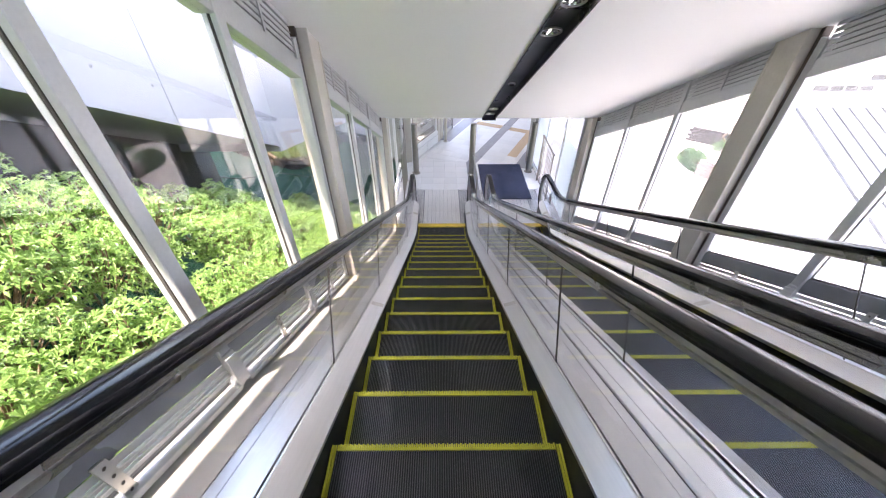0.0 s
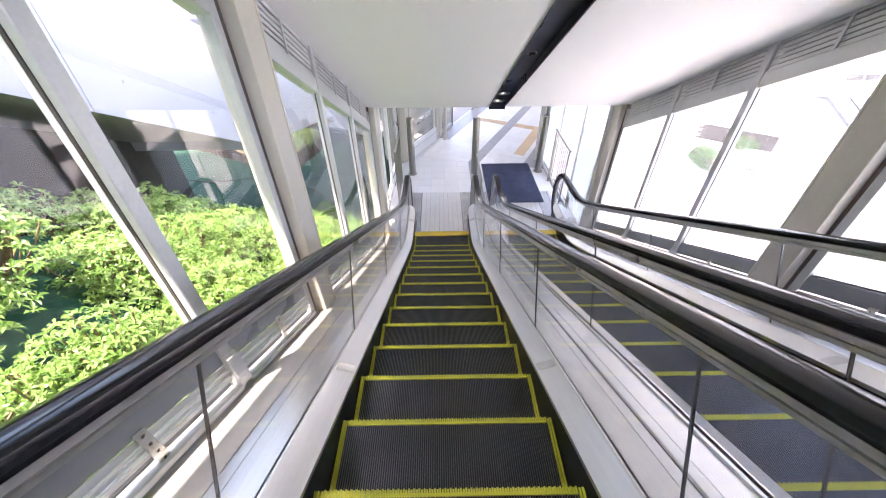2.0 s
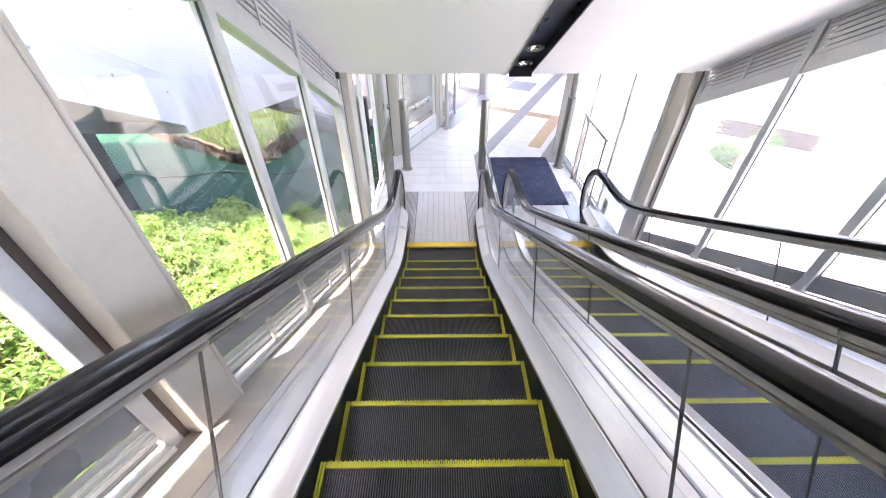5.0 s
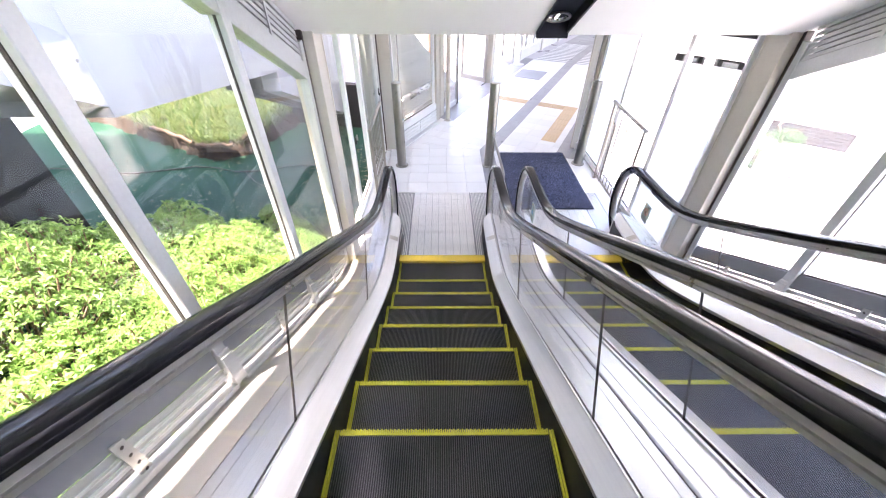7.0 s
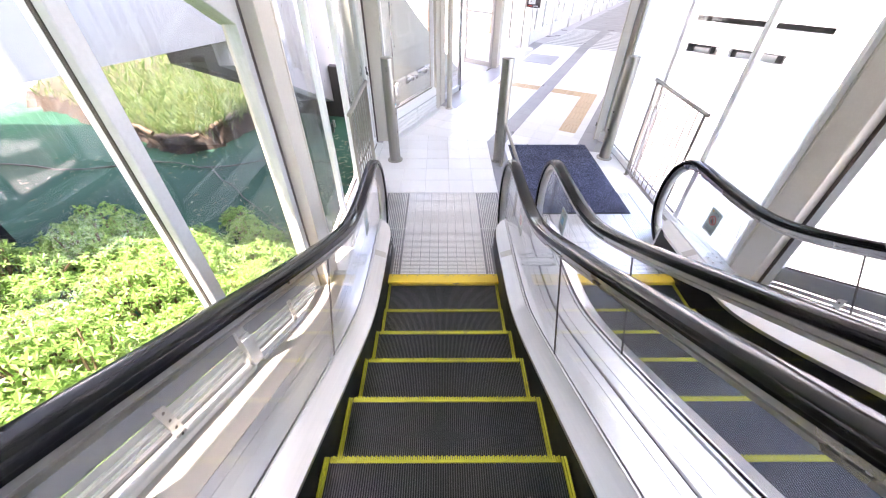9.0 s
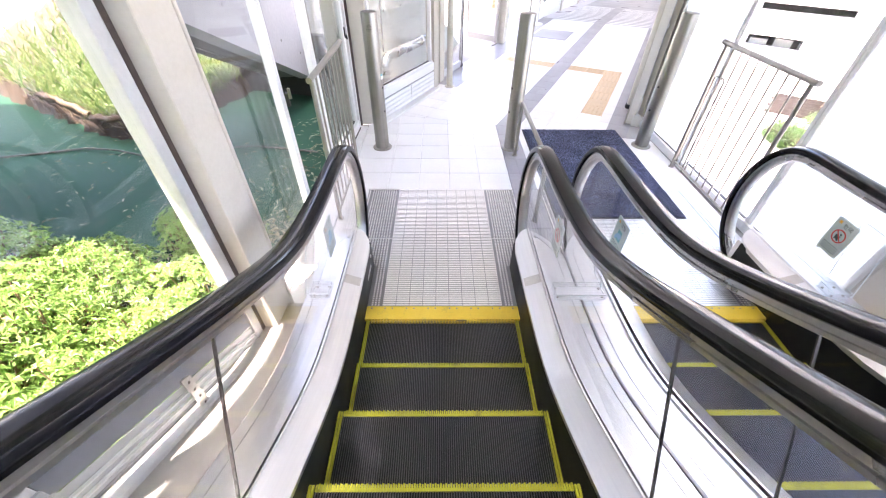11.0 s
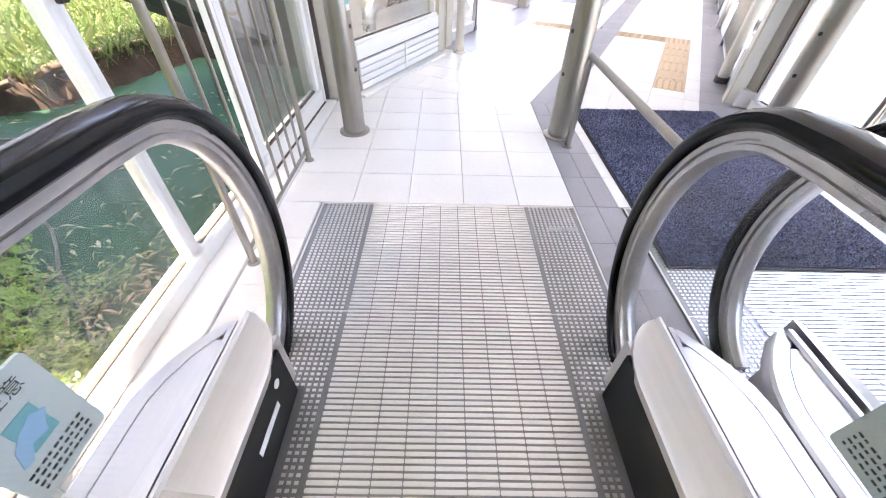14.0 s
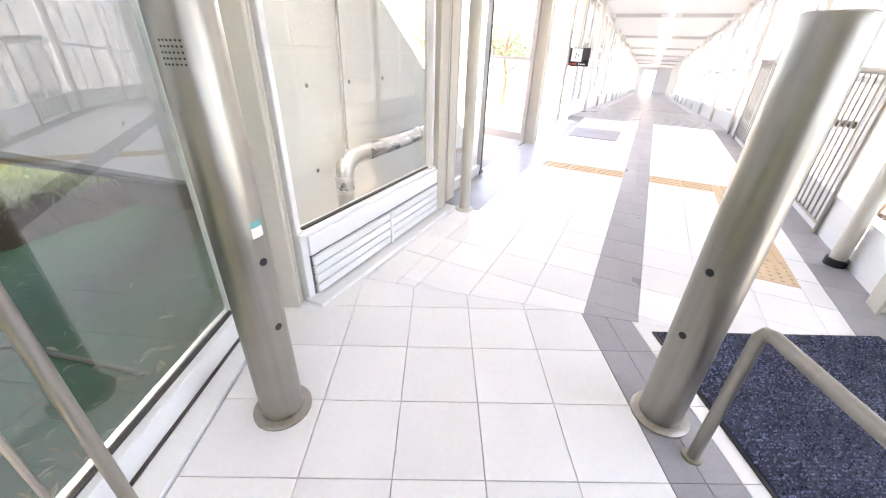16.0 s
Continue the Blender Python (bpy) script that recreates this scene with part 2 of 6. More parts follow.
M_SIGN = surface("pale_green_sign", (0.43, 0.50, 0.465), (0.50, 0.57, 0.53), 0.35, 0.0, 3, 50, None, 0.0)
M_SIGN_DK = surface("sign_ink", (0.02, 0.03, 0.02), (0.03, 0.04, 0.03), 0.5)
M_SIGN_RED = surface("sign_red", (0.50, 0.03, 0.02), (0.58, 0.04, 0.03), 0.5)
M_SIGN_TEAL = surface("sign_teal", (0.10, 0.34, 0.36), (0.16, 0.42, 0.44), 0.5)
M_SIGN_BLUE = surface("sign_blue", (0.22, 0.42, 0.58), (0.30, 0.50, 0.66), 0.5)
M_SIGN_AMB = surface("sign_amber", (0.70, 0.36, 0.03), (0.78, 0.42, 0.05), 0.5)
M_SCREEN = surface("notice_board_black", (0.015, 0.012, 0.014), (0.03, 0.022, 0.022), 0.3)
M_PAPER = surface("paper_white", (0.74, 0.74, 0.72), (0.80, 0.80, 0.78), 0.7)
M_GLASS = glass_mat("window_glass", (0.955, 0.965, 0.96), 1.0, 0.036)
M_GLASS_T = glass_mat("sliding_leaf_glass", (0.74, 0.77, 0.75), 1.0, 0.125)
M_GLASS_C = glass_mat("corridor_glass", (0.52, 0.535, 0.535), 1.0, 0.03)
M_GLASS_B = glass_mat("balustrade_glass", (0.985, 0.988, 0.987), 0.9, 0.02)
M_FROST = glass_mat("frosted_glass", (0.78, 0.82, 0.82), 0.9, 0.02, 0.75)
M_ACRYL = glass_mat("clear_acrylic", (0.985, 0.99, 0.99), 0.9, 0.03, 0.09)
# Glare on the outer side windows is put in as a milky haze.
M_GLASS_R = glass_mat("glare_haze_glass", (0.955, 0.965, 0.965), 1.0, 0.036, 0.08)
M_TUBE = lamp_mat("fluorescent_tube", (1.0, 0.98, 0.95), 0.35)

# ---- mesh helpers ----
class MB:
    """Collects faces; made() turns them into one mesh."""
    def __init__(self):
        self.v, self.f = [], []
    def add(self, verts, faces):
        k = len(self.v)
        self.v += [tuple(p) for p in verts]
        self.f += [tuple(i + k for i in f) for f in faces]
        return self
    def box(self, x0, x1, y0, y1, z0, z1):
        v = [(x, y, z) for z in (z0, z1) for y in (y0, y1) for x in (x0, x1)]
        return self.add(v, [(0, 2, 3, 1), (4, 5, 7, 6), (0, 1, 5, 4), (2, 6, 7, 3), (0, 4, 6, 2), (1, 3, 7, 5)])
    def bar(self, p0, p1, wx, hz):
        """A bar from p0 to p1 that keeps an upright section of wx by hz (along x and z)."""
        v = [(p[0] + a * wx / 2, p[1], p[2] + b * hz / 2) for p in (p0, p1) for a, b in ((-1, -1), (1, -1), (1, 1), (-1, 1))]
        return self.add(v, [(0, 1, 2, 3), (7, 6, 5, 4), (0, 4, 5, 1), (1, 5, 6, 2), (2, 6, 7, 3), (3, 7, 4, 0)])
    def prism(self, poly, axis, a, b):
        """poly extruded along x ('x': poly in y, z) or z ('z': poly in x, y)."""
        n = len(poly)
        mk = (lambda p, q: (q, p[0], p[1])) if axis == "x" else ((lambda p, q: (p[0], q, p[1])) if axis == "y" else (lambda p, q: (p[0], p[1], q)))
        v = [mk(p, a) for p in poly] + [mk(p, b) for p in poly]
        return self.add(v, [tuple(range(n)), tuple(range(2 * n - 1, n - 1, -1))] + [(i, i + n, (i + 1) % n + n, (i + 1) % n) for i in range(n)])
    def strip(self, rows, closed=False):
        """Skin over rows of points of equal length; closed: each row is a ring, capped."""
        n = len(rows[0])
        v = [p for r in rows for p in r]
        f = []
        for i in range(len(rows) - 1):
            for j in range(n if closed else n - 1):
                k = (j + 1) % n
                f.append((i * n + j, i * n + k, (i + 1) * n + k, (i + 1) * n + j))
        if closed:
            f += [tuple(range(n - 1, -1, -1)), tuple(range((len(rows) - 1) * n, len(rows) * n))]
        return self.add(v, f)
    def tube(self, pts, r, seg=12, r1=None):
        pts = [Vector(p) for p in pts]
        rows, up = [], None
        for i, p in enumerate(pts):
            d = (pts[min(i + 1, len(pts) - 1)] - pts[max(i - 1, 0)]).normalized()
            if up is None:
                up = d.orthogonal().normalized()
            up = (up - d * up.dot(d)).normalized()
            s = d.cross(up)
            rr = r if r1 is None else r + (r1 - r) * i / (len(pts) - 1)
            rows.append([p + rr * (math.cos(a) * up + math.sin(a) * s) for a in (2 * math.pi * k / seg for k in range(seg))])
        return self.strip(rows, True)
    def cyl(self, x, y, z0, z1, r, seg=24):
        return self.tube([(x, y, z0), (x, y, z1)], r, seg)
    def made(self, name, mat, bevel=0.0, smooth=False):
        me = bpy.data.meshes.new(name)
        me.from_pydata(self.v, [], self.f)
        bm = bmesh.new()
        bm.from_mesh(me)
        bmesh.ops.recalc_face_normals(bm, faces=bm.faces)
        if bevel:
            bmesh.ops.bevel(bm, geom=[e for e in bm.edges if e.calc_face_angle(0) > 0.5], offset=bevel, segments=1, affect="EDGES")
        bm.to_mesh(me)
        bm.free()
        if smooth:
            me.polygons.foreach_set("use_smooth", [True] * len(me.polygons))
            me.set_sharp_from_angle(angle=radians(40))
        me.materials.append(mat)
        return me
def raw_mesh(name, verts, faces, mat):
    me = bpy.data.meshes.new(name)
    me.from_pydata(verts, [], faces)
    me.materials.append(mat)
    return me
def thing(name, label, category, kind="", group="", at=None):
    return_ob = new(name)
    return_ob.empty_display_size = 0.1
    if at is not None:
        return_ob.matrix_world = at
    return tagged(return_ob, label, category, group, kind)
def part(name, mb, mat, parent, label="", bevel=0.0, smooth=False, kind="", shadow=True):
    me = mb if isinstance(mb, bpy.types.Mesh) else mb.made(name, mat, bevel, smooth)
    ob = new(name, me)
    ob.parent = parent
    ob.visible_shadow = shadow
    return tagged(ob, label, kind=kind)
def solo(name, mb, mat, label, category, kind="", group="", bevel=0.0, smooth=False, at=None):
    ob = new(name, mb if isinstance(mb, bpy.types.Mesh) else mb.made(name, mat, bevel, smooth))
    if at is not None:
        ob.matrix_world = at
    return tagged(ob, label, category, group, kind)
def frange(a, b, step):
    n = max(1, int(round((b - a) / step)))
    return [a + (b - a) * i / n for i in range(n + 1)]
def clip(poly, a, b, c):
    """The part of a polygon where a*x + b*y <= c."""
    out = []
    for i, p in enumerate(poly):
        q = poly[(i + 1) % len(poly)]
        dp, dq = a * p[0] + b * p[1] - c, a * q[0] + b * q[1] - c
        if dp <= 0:
            out.append(p)
        if dp * dq < 0:
            k = dp / (dp - dq)
            out.append((p[0] + (q[0] - p[0]) * k, p[1] + (q[1] - p[1]) * k))
    return out
def area(poly):
    return 0.5 * abs(sum(p[0] * q[1] - q[0] * p[1] for p, q in zip(poly, poly[1:] + poly[:1])))

# ---- ground and floors ----
M_GROUND = surface("outside_ground", (0.24, 0.23, 0.21), (0.32, 0.31, 0.29), 0.85, 0.0, 0.3, 8, None, 0.1)
g = MB().box(-300, 300, -300, 300, -5.2, -4.9)
solo("ground", g, M_GROUND, "pale dusty ground reaching to the horizon", "ground", "structure")
MIT_P, MIT_D = Vector((0.694, 1.474)), Vector((0.972, -0.235))
MIT_N = Vector((-MIT_D.y, MIT_D.x))                    # points into the corridor
def miter(poly, corridor):
    s = -1 if corridor else 1
    return clip(poly, s * MIT_N.x, s * MIT_N.y, s * MIT_N.dot(MIT_P))
def to_world(poly):
    return [tuple((CORR @ Vector((p[0], p[1], 0))).xy) for p in poly]
RAMP0, RAMP_K, CORR_END = 8.45, 0.066, 44.0
UL, UR = -1.42, 1.47
def ramp_z(s):
    return -max(0.0, s - RAMP0) * RAMP_K
slab = MB()
slab.box(-1.16, 2.62, -1.0, 1.5, -0.30, -0.014)
slab.prism(to_world([(UL - 0.08, 0.95), (0.2, 0.6), (UR + 0.1, 1.6), (UR + 0.1, RAMP0), (UL - 0.08, RAMP0)]), "z", -0.30, -0.015)
floor = solo("floor", slab, M_GROUT, "white ceramic tile floor with grey bands and thin joints", "floor", "structure")
rp = MB()
rows = [[tuple(CORR @ Vector((u, s, ramp_z(s) - d))) for u, d in ((UL - 0.3, 0.004), (UR + 0.3, 0.004), (UR + 0.3, 0.3), (UL - 0.3, 0.3))] for s in (RAMP0, 20, CORR_END)]
rp.strip(rows, True)
ramp_ob = solo("ramp", rp, M_TILE_G, "long grey ramp floor sloping down the glazed corridor", "ramp", "structure")
st = MB()
for k in range(14):
    s = RAMP0 + 0.10 + 0.30 * k
    for u0, u1 in ((-1.03, -0.07), (0.21, 1.19)):
        st.add([tuple(CORR @ Vector((u, ss, ramp_z(ss) + 0.003))) for u, ss in ((u0, s), (u1, s), (u1, s + 0.16), (u0, s + 0.16))], [(0, 1, 2, 3)])
part("anti_slip_stripes", st, M_TILE, ramp_ob, "white anti-slip stripes", kind="stuff")
sd = MB()
for u0, u1 in ((UL - 0.02, -1.03), (1.19, UR + 0.02)):
    for s0, s1 in ((RAMP0, 24), (24, CORR_END)):
        sd.add([tuple(CORR @ Vector((u, ss, ramp_z(ss) + 0.004))) for u, ss in ((u0, s0), (u1, s0), (u1, s1), (u0, s1))], [(0, 1, 2, 3)])
M_SIDE = surface("lilac_grey_edge", (0.44, 0.42, 0.45), (0.52, 0.50, 0.53), 0.35, 0.0, 1.2, 60, None, 0.03)
part("edge_strip", sd, M_SIDE, ramp_ob)

# ---- escalators ----
PITCH = 0.363
STEP_Y0 = -4.071                      # one nose; the others follow at PITCH
Y_COMB0, Y_COMB1 = -1.575, -1.445     # comb teeth and back of the comb
def rail_curve():
    """Centre line of the handrail's top in y, z: incline, easing, newel."""
    pts = [(y, smax(N(y) + 0.875, 0.905, 0.16)) for y in frange(Y_TOP, -3.0, 1.0)]
    pts += [(y, smax(N(y) + 0.875, 0.905, 0.16)) for y in frange(-2.9, -1.1, 0.09)]
    for k in range(0, 27):
        a = radians(88 - 6.4 * k)
        pts.append((-1.03 + 0.36 * math.cos(a), 0.44 + 0.472 * math.sin(a)))
    return pts
RAIL = rail_curve()
def offset_curve(pts, d):
    out = []
    for i, p in enumerate(pts):
        a, b = pts[max(0, i - 1)], pts[min(len(pts) - 1, i + 1)]
        t = Vector((b[0] - a[0], b[1] - a[1])).normalized()
        out.append((p[0] - t.y * d, p[1] + t.x * d))
    return out
def swept(x, section):
    """A section (x offset, normal offset) carried along the handrail line."""
    mb, rows = MB(), []
    curves = {d: offset_curve(RAIL, d) for _, d in section}
    for i in range(len(RAIL)):
        rows.append([(x + ox, *curves[d][i]) for ox, d in section])
    return mb.strip(rows, True)
RUBBER_SEC = [(-0.034, -0.030), (-0.044, -0.022), (-0.047, -0.007), (-0.041, 0.007), (-0.024, 0.015), (0.0, 0.017), (0.024, 0.015), (0.041, 0.007), (0.047, -0.007), (0.044, -0.022), (0.034, -0.030)]
GUIDE_SEC = [(-0.030, -0.0305), (0.030, -0.0305), (0.030, -0.046), (0.021, -0.048), (0.021, -0.054), (0.027, -0.056), (0.027, -0.068), (0.010, -0.078), (-0.010, -0.078), (-0.027, -0.068), (-0.027, -0.056), (-0.021, -0.054), (-0.021, -0.048), (-0.030, -0.046)]
def glass_z(y):
    return deck_z(y, 0.145, 0.275)
def glass_panels(x):
    """Panels of balustrade glass, with butt joints square to the incline."""
    top = offset_curve(RAIL, -0.070)
    cuts = [-12.0, -10.66, -9.30, -7.93, -6.57, -5.20, -3.84, -2.47, None]
    out = []
    for a, b in zip(cuts, cuts[1:]):
        lo_a, hi = a - 0.27 + 0.006, (b if b is not None else -1.06)
        t = [(a + 0.006, smax(N(a) + 0.797, 0.827, 0.16))] + [p for i, p in enumerate(top) if a + 0.02 < p[0] and (p[0] < hi - 0.02) and i < len(RAIL) - 26]
        if b is not None:
            t.append((b - 0.006, smax(N(b) + 0.797, 0.827, 0.16)))
            ys = frange(b - 0.27 - 0.006, lo_a, 0.15)
        else:
            t += [p for p in top[-26:] if p[1] > 0.16]
            ys = frange(-0.98, lo_a, 0.1)
        poly = t + [(y, glass_z(y) - 0.012) for y in ys]
        out.append(MB().prism(poly, "x", x - 0.005, x + 0.005))
    return out
YS_LONG = frange(Y_TOP, -3.2, 2.0) + frange(-3.0, -1.12, 0.12)
def ribbon(ring_at, ys=YS_LONG):
    return MB().strip([ring_at(y) for y in ys], True)
def end_ys(y_end):
    return [y for y in YS_LONG if y < y_end - 0.02] + [y_end]
# one step, shared by all
def step_meshes():
    body = MB().box(-0.502, 0.502, -PITCH - 0.02, 0.0, -0.20, -0.011)
    cl, ed, rib = MB(), MB(), MB()
    n = 98
    for i in range(n):
        x = -0.466 + 0.932 * i / (n - 1)
        cl.box(x - 0.0016, x + 0.0016, -PITCH + 0.002, -0.0195, -0.0016, 0)
        rib.box(x - 0.0015, x + 0.0015, -PITCH + 0.003, -0.0195, -0.0105, -0.0017)
        ed.box(x - 0.0033, x + 0.0033, -0.019, 0.004 + (0.004 if i % 2 else 0.0), -0.011, 0.002)
    ed.box(-0.47, 0.47, -0.017, -0.006, -0.011, -0.003)
    for sx in (-1, 1):
        ed.box(sx * 0.478 - 0.0035, sx * 0.478 + 0.0035, -PITCH + 0.002, 0.003, -0.011, 0.003)
        ed.box(sx * 0.4895 - 0.0045, sx * 0.4895 + 0.0045, -PITCH + 0.002, 0.003, -0.011, 0.005)
    return body.made("step", M_STEP_LOW), cl.made("tread_surface", M_STEP), ed.made("step_edge", M_YELLOW), rib.made("tread_grooving", M_STEP_LOW)
STEP_ME, CLEAT_ME, EDGE_ME, RIB_ME = step_meshes()
def comb_mesh():
    mb = MB().box(-0.505, 0.505, Y_COMB0 + 0.025, Y_COMB1, -0.02, 0.004)
    for i in range(98):
        x = -0.466 + 0.932 * i / 97 + 0.0047
        mb.box(x - 0.0024, x + 0.0024, Y_COMB0, Y_COMB0 + 0.026, -0.012, 0.003)
    return mb.made("comb", M_COMB)
def screw_mesh():
    mb = MB()
    for x in [-0.47, 0.47] + [-0.358 + 0.1432 * k + d for k in range(6) for d in (-0.024, 0.024)]:
        mb.cyl(x, Y_COMB1 - 0.018, 0.0, 0.0065, 0.006, 8)
    return mb.made("comb_screws", M_POST)
def plate_meshes():
    """The landing plate: sheet, cross bars in columns, studs at both sides."""
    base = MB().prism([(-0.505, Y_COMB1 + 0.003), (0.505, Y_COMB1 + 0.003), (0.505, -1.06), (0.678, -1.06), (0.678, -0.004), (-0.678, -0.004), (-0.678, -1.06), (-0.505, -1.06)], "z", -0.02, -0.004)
    bars, studs = MB(), MB()
    for r in range(74):
        y = Y_COMB1 + 0.012 + r * 0.0193
        if y > -0.018:
            break
        for c in range(9):
            x = -0.405 + 0.09 * (c + 0.5)
            bars.prism([(x - 0.0435, y + 0.0025), (x - 0.0415, y), (x + 0.0415, y), (x + 0.0435, y + 0.0025), (x + 0.0435, y + 0.0098), (x + 0.0415, y + 0.0123), (x - 0.0415, y + 0.0123), (x - 0.0435, y + 0.0098)], "z", -0.004, 0)
        lim = 0.66 if y > -1.05 else 0.49
        k = 0
        while 0.43 + 0.021 * k < lim:
            xx = 0.43 + 0.021 * k
            for sx in (-1, 1):
                studs.box(sx * xx - 0.0056, sx * xx + 0.0056, y, y + 0.0095, -0.004, 0)
            k += 1
    for sx in (-1, 1):
        bars.box(sx * 0.674 - 0.004, sx * 0.674 + 0.004, -1.05, -0.004, -0.004, 0.001)
    bars.box(-0.678, 0.678, -0.012, -0.004, -0.004, 0.001)
    bars.box(-0.678, 0.678, -0.735, -0.731, -0.004, 0.0006)
    return base.made("plate_sheet", M_PLATE_LOW), bars.made("plate_pattern", M_PLATE), studs.made("plate_studs", M_PLATE)
COMB_ME, SCREW_ME = comb_mesh(), screw_mesh()
PLATE_MES = plate_meshes()

def escalator(cx, label):
    e = thing("escalator", label, "escalator", group="pair of escalators", at=pose(cx, 0, 0))
    k0 = int(math.floor((Y_COMB0 + 0.3 - STEP_Y0) / PITCH))
    for k in range(-19, k0 + 1):
        y = STEP_Y0 + k * PITCH
        s = part("step", STEP_ME, None, e)
        s.location = (0, y, step_z(y) if y < -1.6 else -0.014)
        part("tread_surface", CLEAT_ME, None, s, kind="stuff")
        part("tread_grooving", RIB_ME, None, s, kind="stuff")
        part("step_edge", EDGE_ME, None, s, "yellow toothed edge line")
    part("comb", COMB_ME, None, e, "yellow comb plate with screws")
    part("comb_screws", SCREW_ME, None, e, kind="stuff")
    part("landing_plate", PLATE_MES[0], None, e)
    part("plate_pattern", PLATE_MES[1], None, e, "raised cross bars of the steel plate", kind="stuff")
    part("plate_studs", PLATE_MES[2], None, e, kind="stuff")
    mark = MB().box(0.50, 0.53, -0.215, -0.185, 0, 0.0025)
    for i in range(7):
        mark.box(0.54 + 0.016 * i, 0.551 + 0.016 * i, -0.215, -0.185, 0, 0.0025)
    part("plate_mark", mark, M_FRAME, e, "plain maker's mark plate")
    for sx in (-1, 1):
        part("handrail", swept(sx * 0.62, RUBBER_SEC), M_RUBBER, e, "glossy black rubber handrail", smooth=True)
        part("handrail_guide", swept(sx * 0.62, GUIDE_SEC), M_GUIDE, e, "grooved steel rail under the rubber", smooth=True)
        for b in (-10.66, -9.30, -7.93, -6.57, -5.20, -3.84, -2.47):
            zt_, zb_ = smax(N(b) + 0.797, 0.827, 0.16), glass_z(b - 0.27) - 0.01
            part("glass_joint", MB().prism([(b - 0.0028, zt_), (b + 0.0028, zt_), (b - 0.2672, zb_), (b - 0.2728, zb_)], "x", sx * 0.62 - 0.0045, sx * 0.62 + 0.0045), M_BEAD, e, "dark joint between glass panels")
        for mb in glass_panels(sx * 0.62):
            part("glass_panel", mb, M_GLASS_B, e, "clear balustrade glass panel", shadow=False)
        part("skirt", ribbon(lambda y: [(sx * 0.505, y, deck_z(y, 0.085, 0.225)), (sx * 0.516, y, deck_z(y, 0.085, 0.225)), (sx * 0.516, y, step_z(y) - 0.35), (sx * 0.505, y, step_z(y) - 0.35)], end_ys(-1.06)), M_SKIRT, e, "black skirt panel")
        def inner(y):
            k = min(1.0, max(0.0, (y + 1.17) / 0.20))
            xin = 0.096 * (1 - math.sqrt(1 - k * k))
            zi, zg = deck_z(y, 0.095, 0.235), deck_z(y, 0.145, 0.285)
            zi += (zg - zi) * xin / 0.11
            return [(sx * (0.503 + xin), y, zi - 0.03), (sx * (0.500 + xin), y, zi), (sx * min(0.599, 0.507 + xin), y, zi + 0.006), (sx * 0.600, y, zg - 0.004), (sx * 0.606, y, zg + 0.008), (sx * 0.614, y, zg + 0.008), (sx * 0.614, y, zg - 0.04)]
        part("inner_deck", ribbon(inner, end_ys(-1.17) + [-1.14, -1.10, -1.06, -1.02, -0.995, -0.98, -0.972]), M_DECK, e, "brushed steel inner deck", smooth=True)
        def outer(y):
            z = deck_z(y, 0.135, 0.270)
            k = min(1.0, max(0.0, (y + 1.28) / 0.28))
            w = 0.807 - 0.137 * k * k
            return [(sx * 0.626, y, z - 0.05), (sx * 0.626, y, z + 0.012), (sx * 0.640, y, z + 0.012), (sx * 0.644, y, z), (sx * (w - 0.056), y, z), (sx * (w - 0.055), y, z - 0.003), (sx * (w - 0.053), y, z - 0.003), (sx * (w - 0.052), y, z), (sx * (w - 0.008), y, z), (sx * w, y, z - 0.008), (sx * w, y, z - 0.05)]
        part("outer_deck", ribbon(outer, end_ys(-1.30) + [-1.24, -1.18, -1.12, -1.06, -1.0]), M_DECK_D, e, "brushed steel outer deck", smooth=True)
        part("side_panel", ribbon(lambda y: [(sx * 0.53, y, deck_z(y, 0.08, 0.22)), (sx * 0.796, y, deck_z(y, 0.08, 0.22)), (sx * 0.796, y, min(-0.02, N(y) - 0.7)), (sx * 0.53, y, min(-0.02, N(y) - 0.7))], end_ys(-1.28)), M_DECK, e)
        part("end_panel", MB().prism([(sx * 0.53, -1.279), (sx * 0.79, -1.279), (sx * 0.76, -1.18), (sx * 0.69, -1.06), (sx * 0.53, -1.0)], "z", -0.01, 0.222), M_DECK, e)
        for yt in (-5.95, -1.50):
            n0, n1 = deck_z(yt, 0.098, 0.238), deck_z(yt + 0.07, 0.098, 0.238)
            m0, m1 = deck_z(yt, 0.145, 0.285), deck_z(yt + 0.07, 0.145, 0.285)
            tape = MB().add([(sx * 0.508, yt, n0 + 0.0055), (sx * 0.508, yt + 0.07, n1 + 0.0055), (sx * 0.599, yt + 0.07, m1 - 0.002), (sx * 0.599, yt, m0 - 0.002)], [(0, 1, 2, 3)])
            part("joint_tape", tape, M_TAPE, e)
        base = ribbon(lambda y: [(sx * 0.796, y, N(y) - 0.72), (sx * 0.50, y, N(y) - 0.72), (sx * 0.50, y, N(y) - 0.80), (sx * 0.796, y, N(y) - 0.80)], end_ys(-2.6))
        part("truss", base, M_SKIRT, e)
    return e
escalator(0.0, "descending escalator with black yellow-edged steps and glass balustrades")
escalator(1.62, "neighbouring escalator with black steps and black handrails")

# ---- ledges beside the escalators ----
for nm, x0, x1 in (("ledge_left", -1.12, -0.812), ("ledge_right", 2.432, 2.76)):
    mb = ribbon(lambda y: [(x0, y, deck_z(y, 0.125, 0.13)), (x1, y, deck_z(y, 0.125, 0.13)), (x1, y, deck_z(y, 0.125, 0.13) - 0.5), (x0, y, deck_z(y, 0.125, 0.13) - 0.5)], end_ys(-1.55))
    solo(nm, mb, M_LEDGE, "sloping cream metal ledge between escalator and window wall", "ledge", "structure")

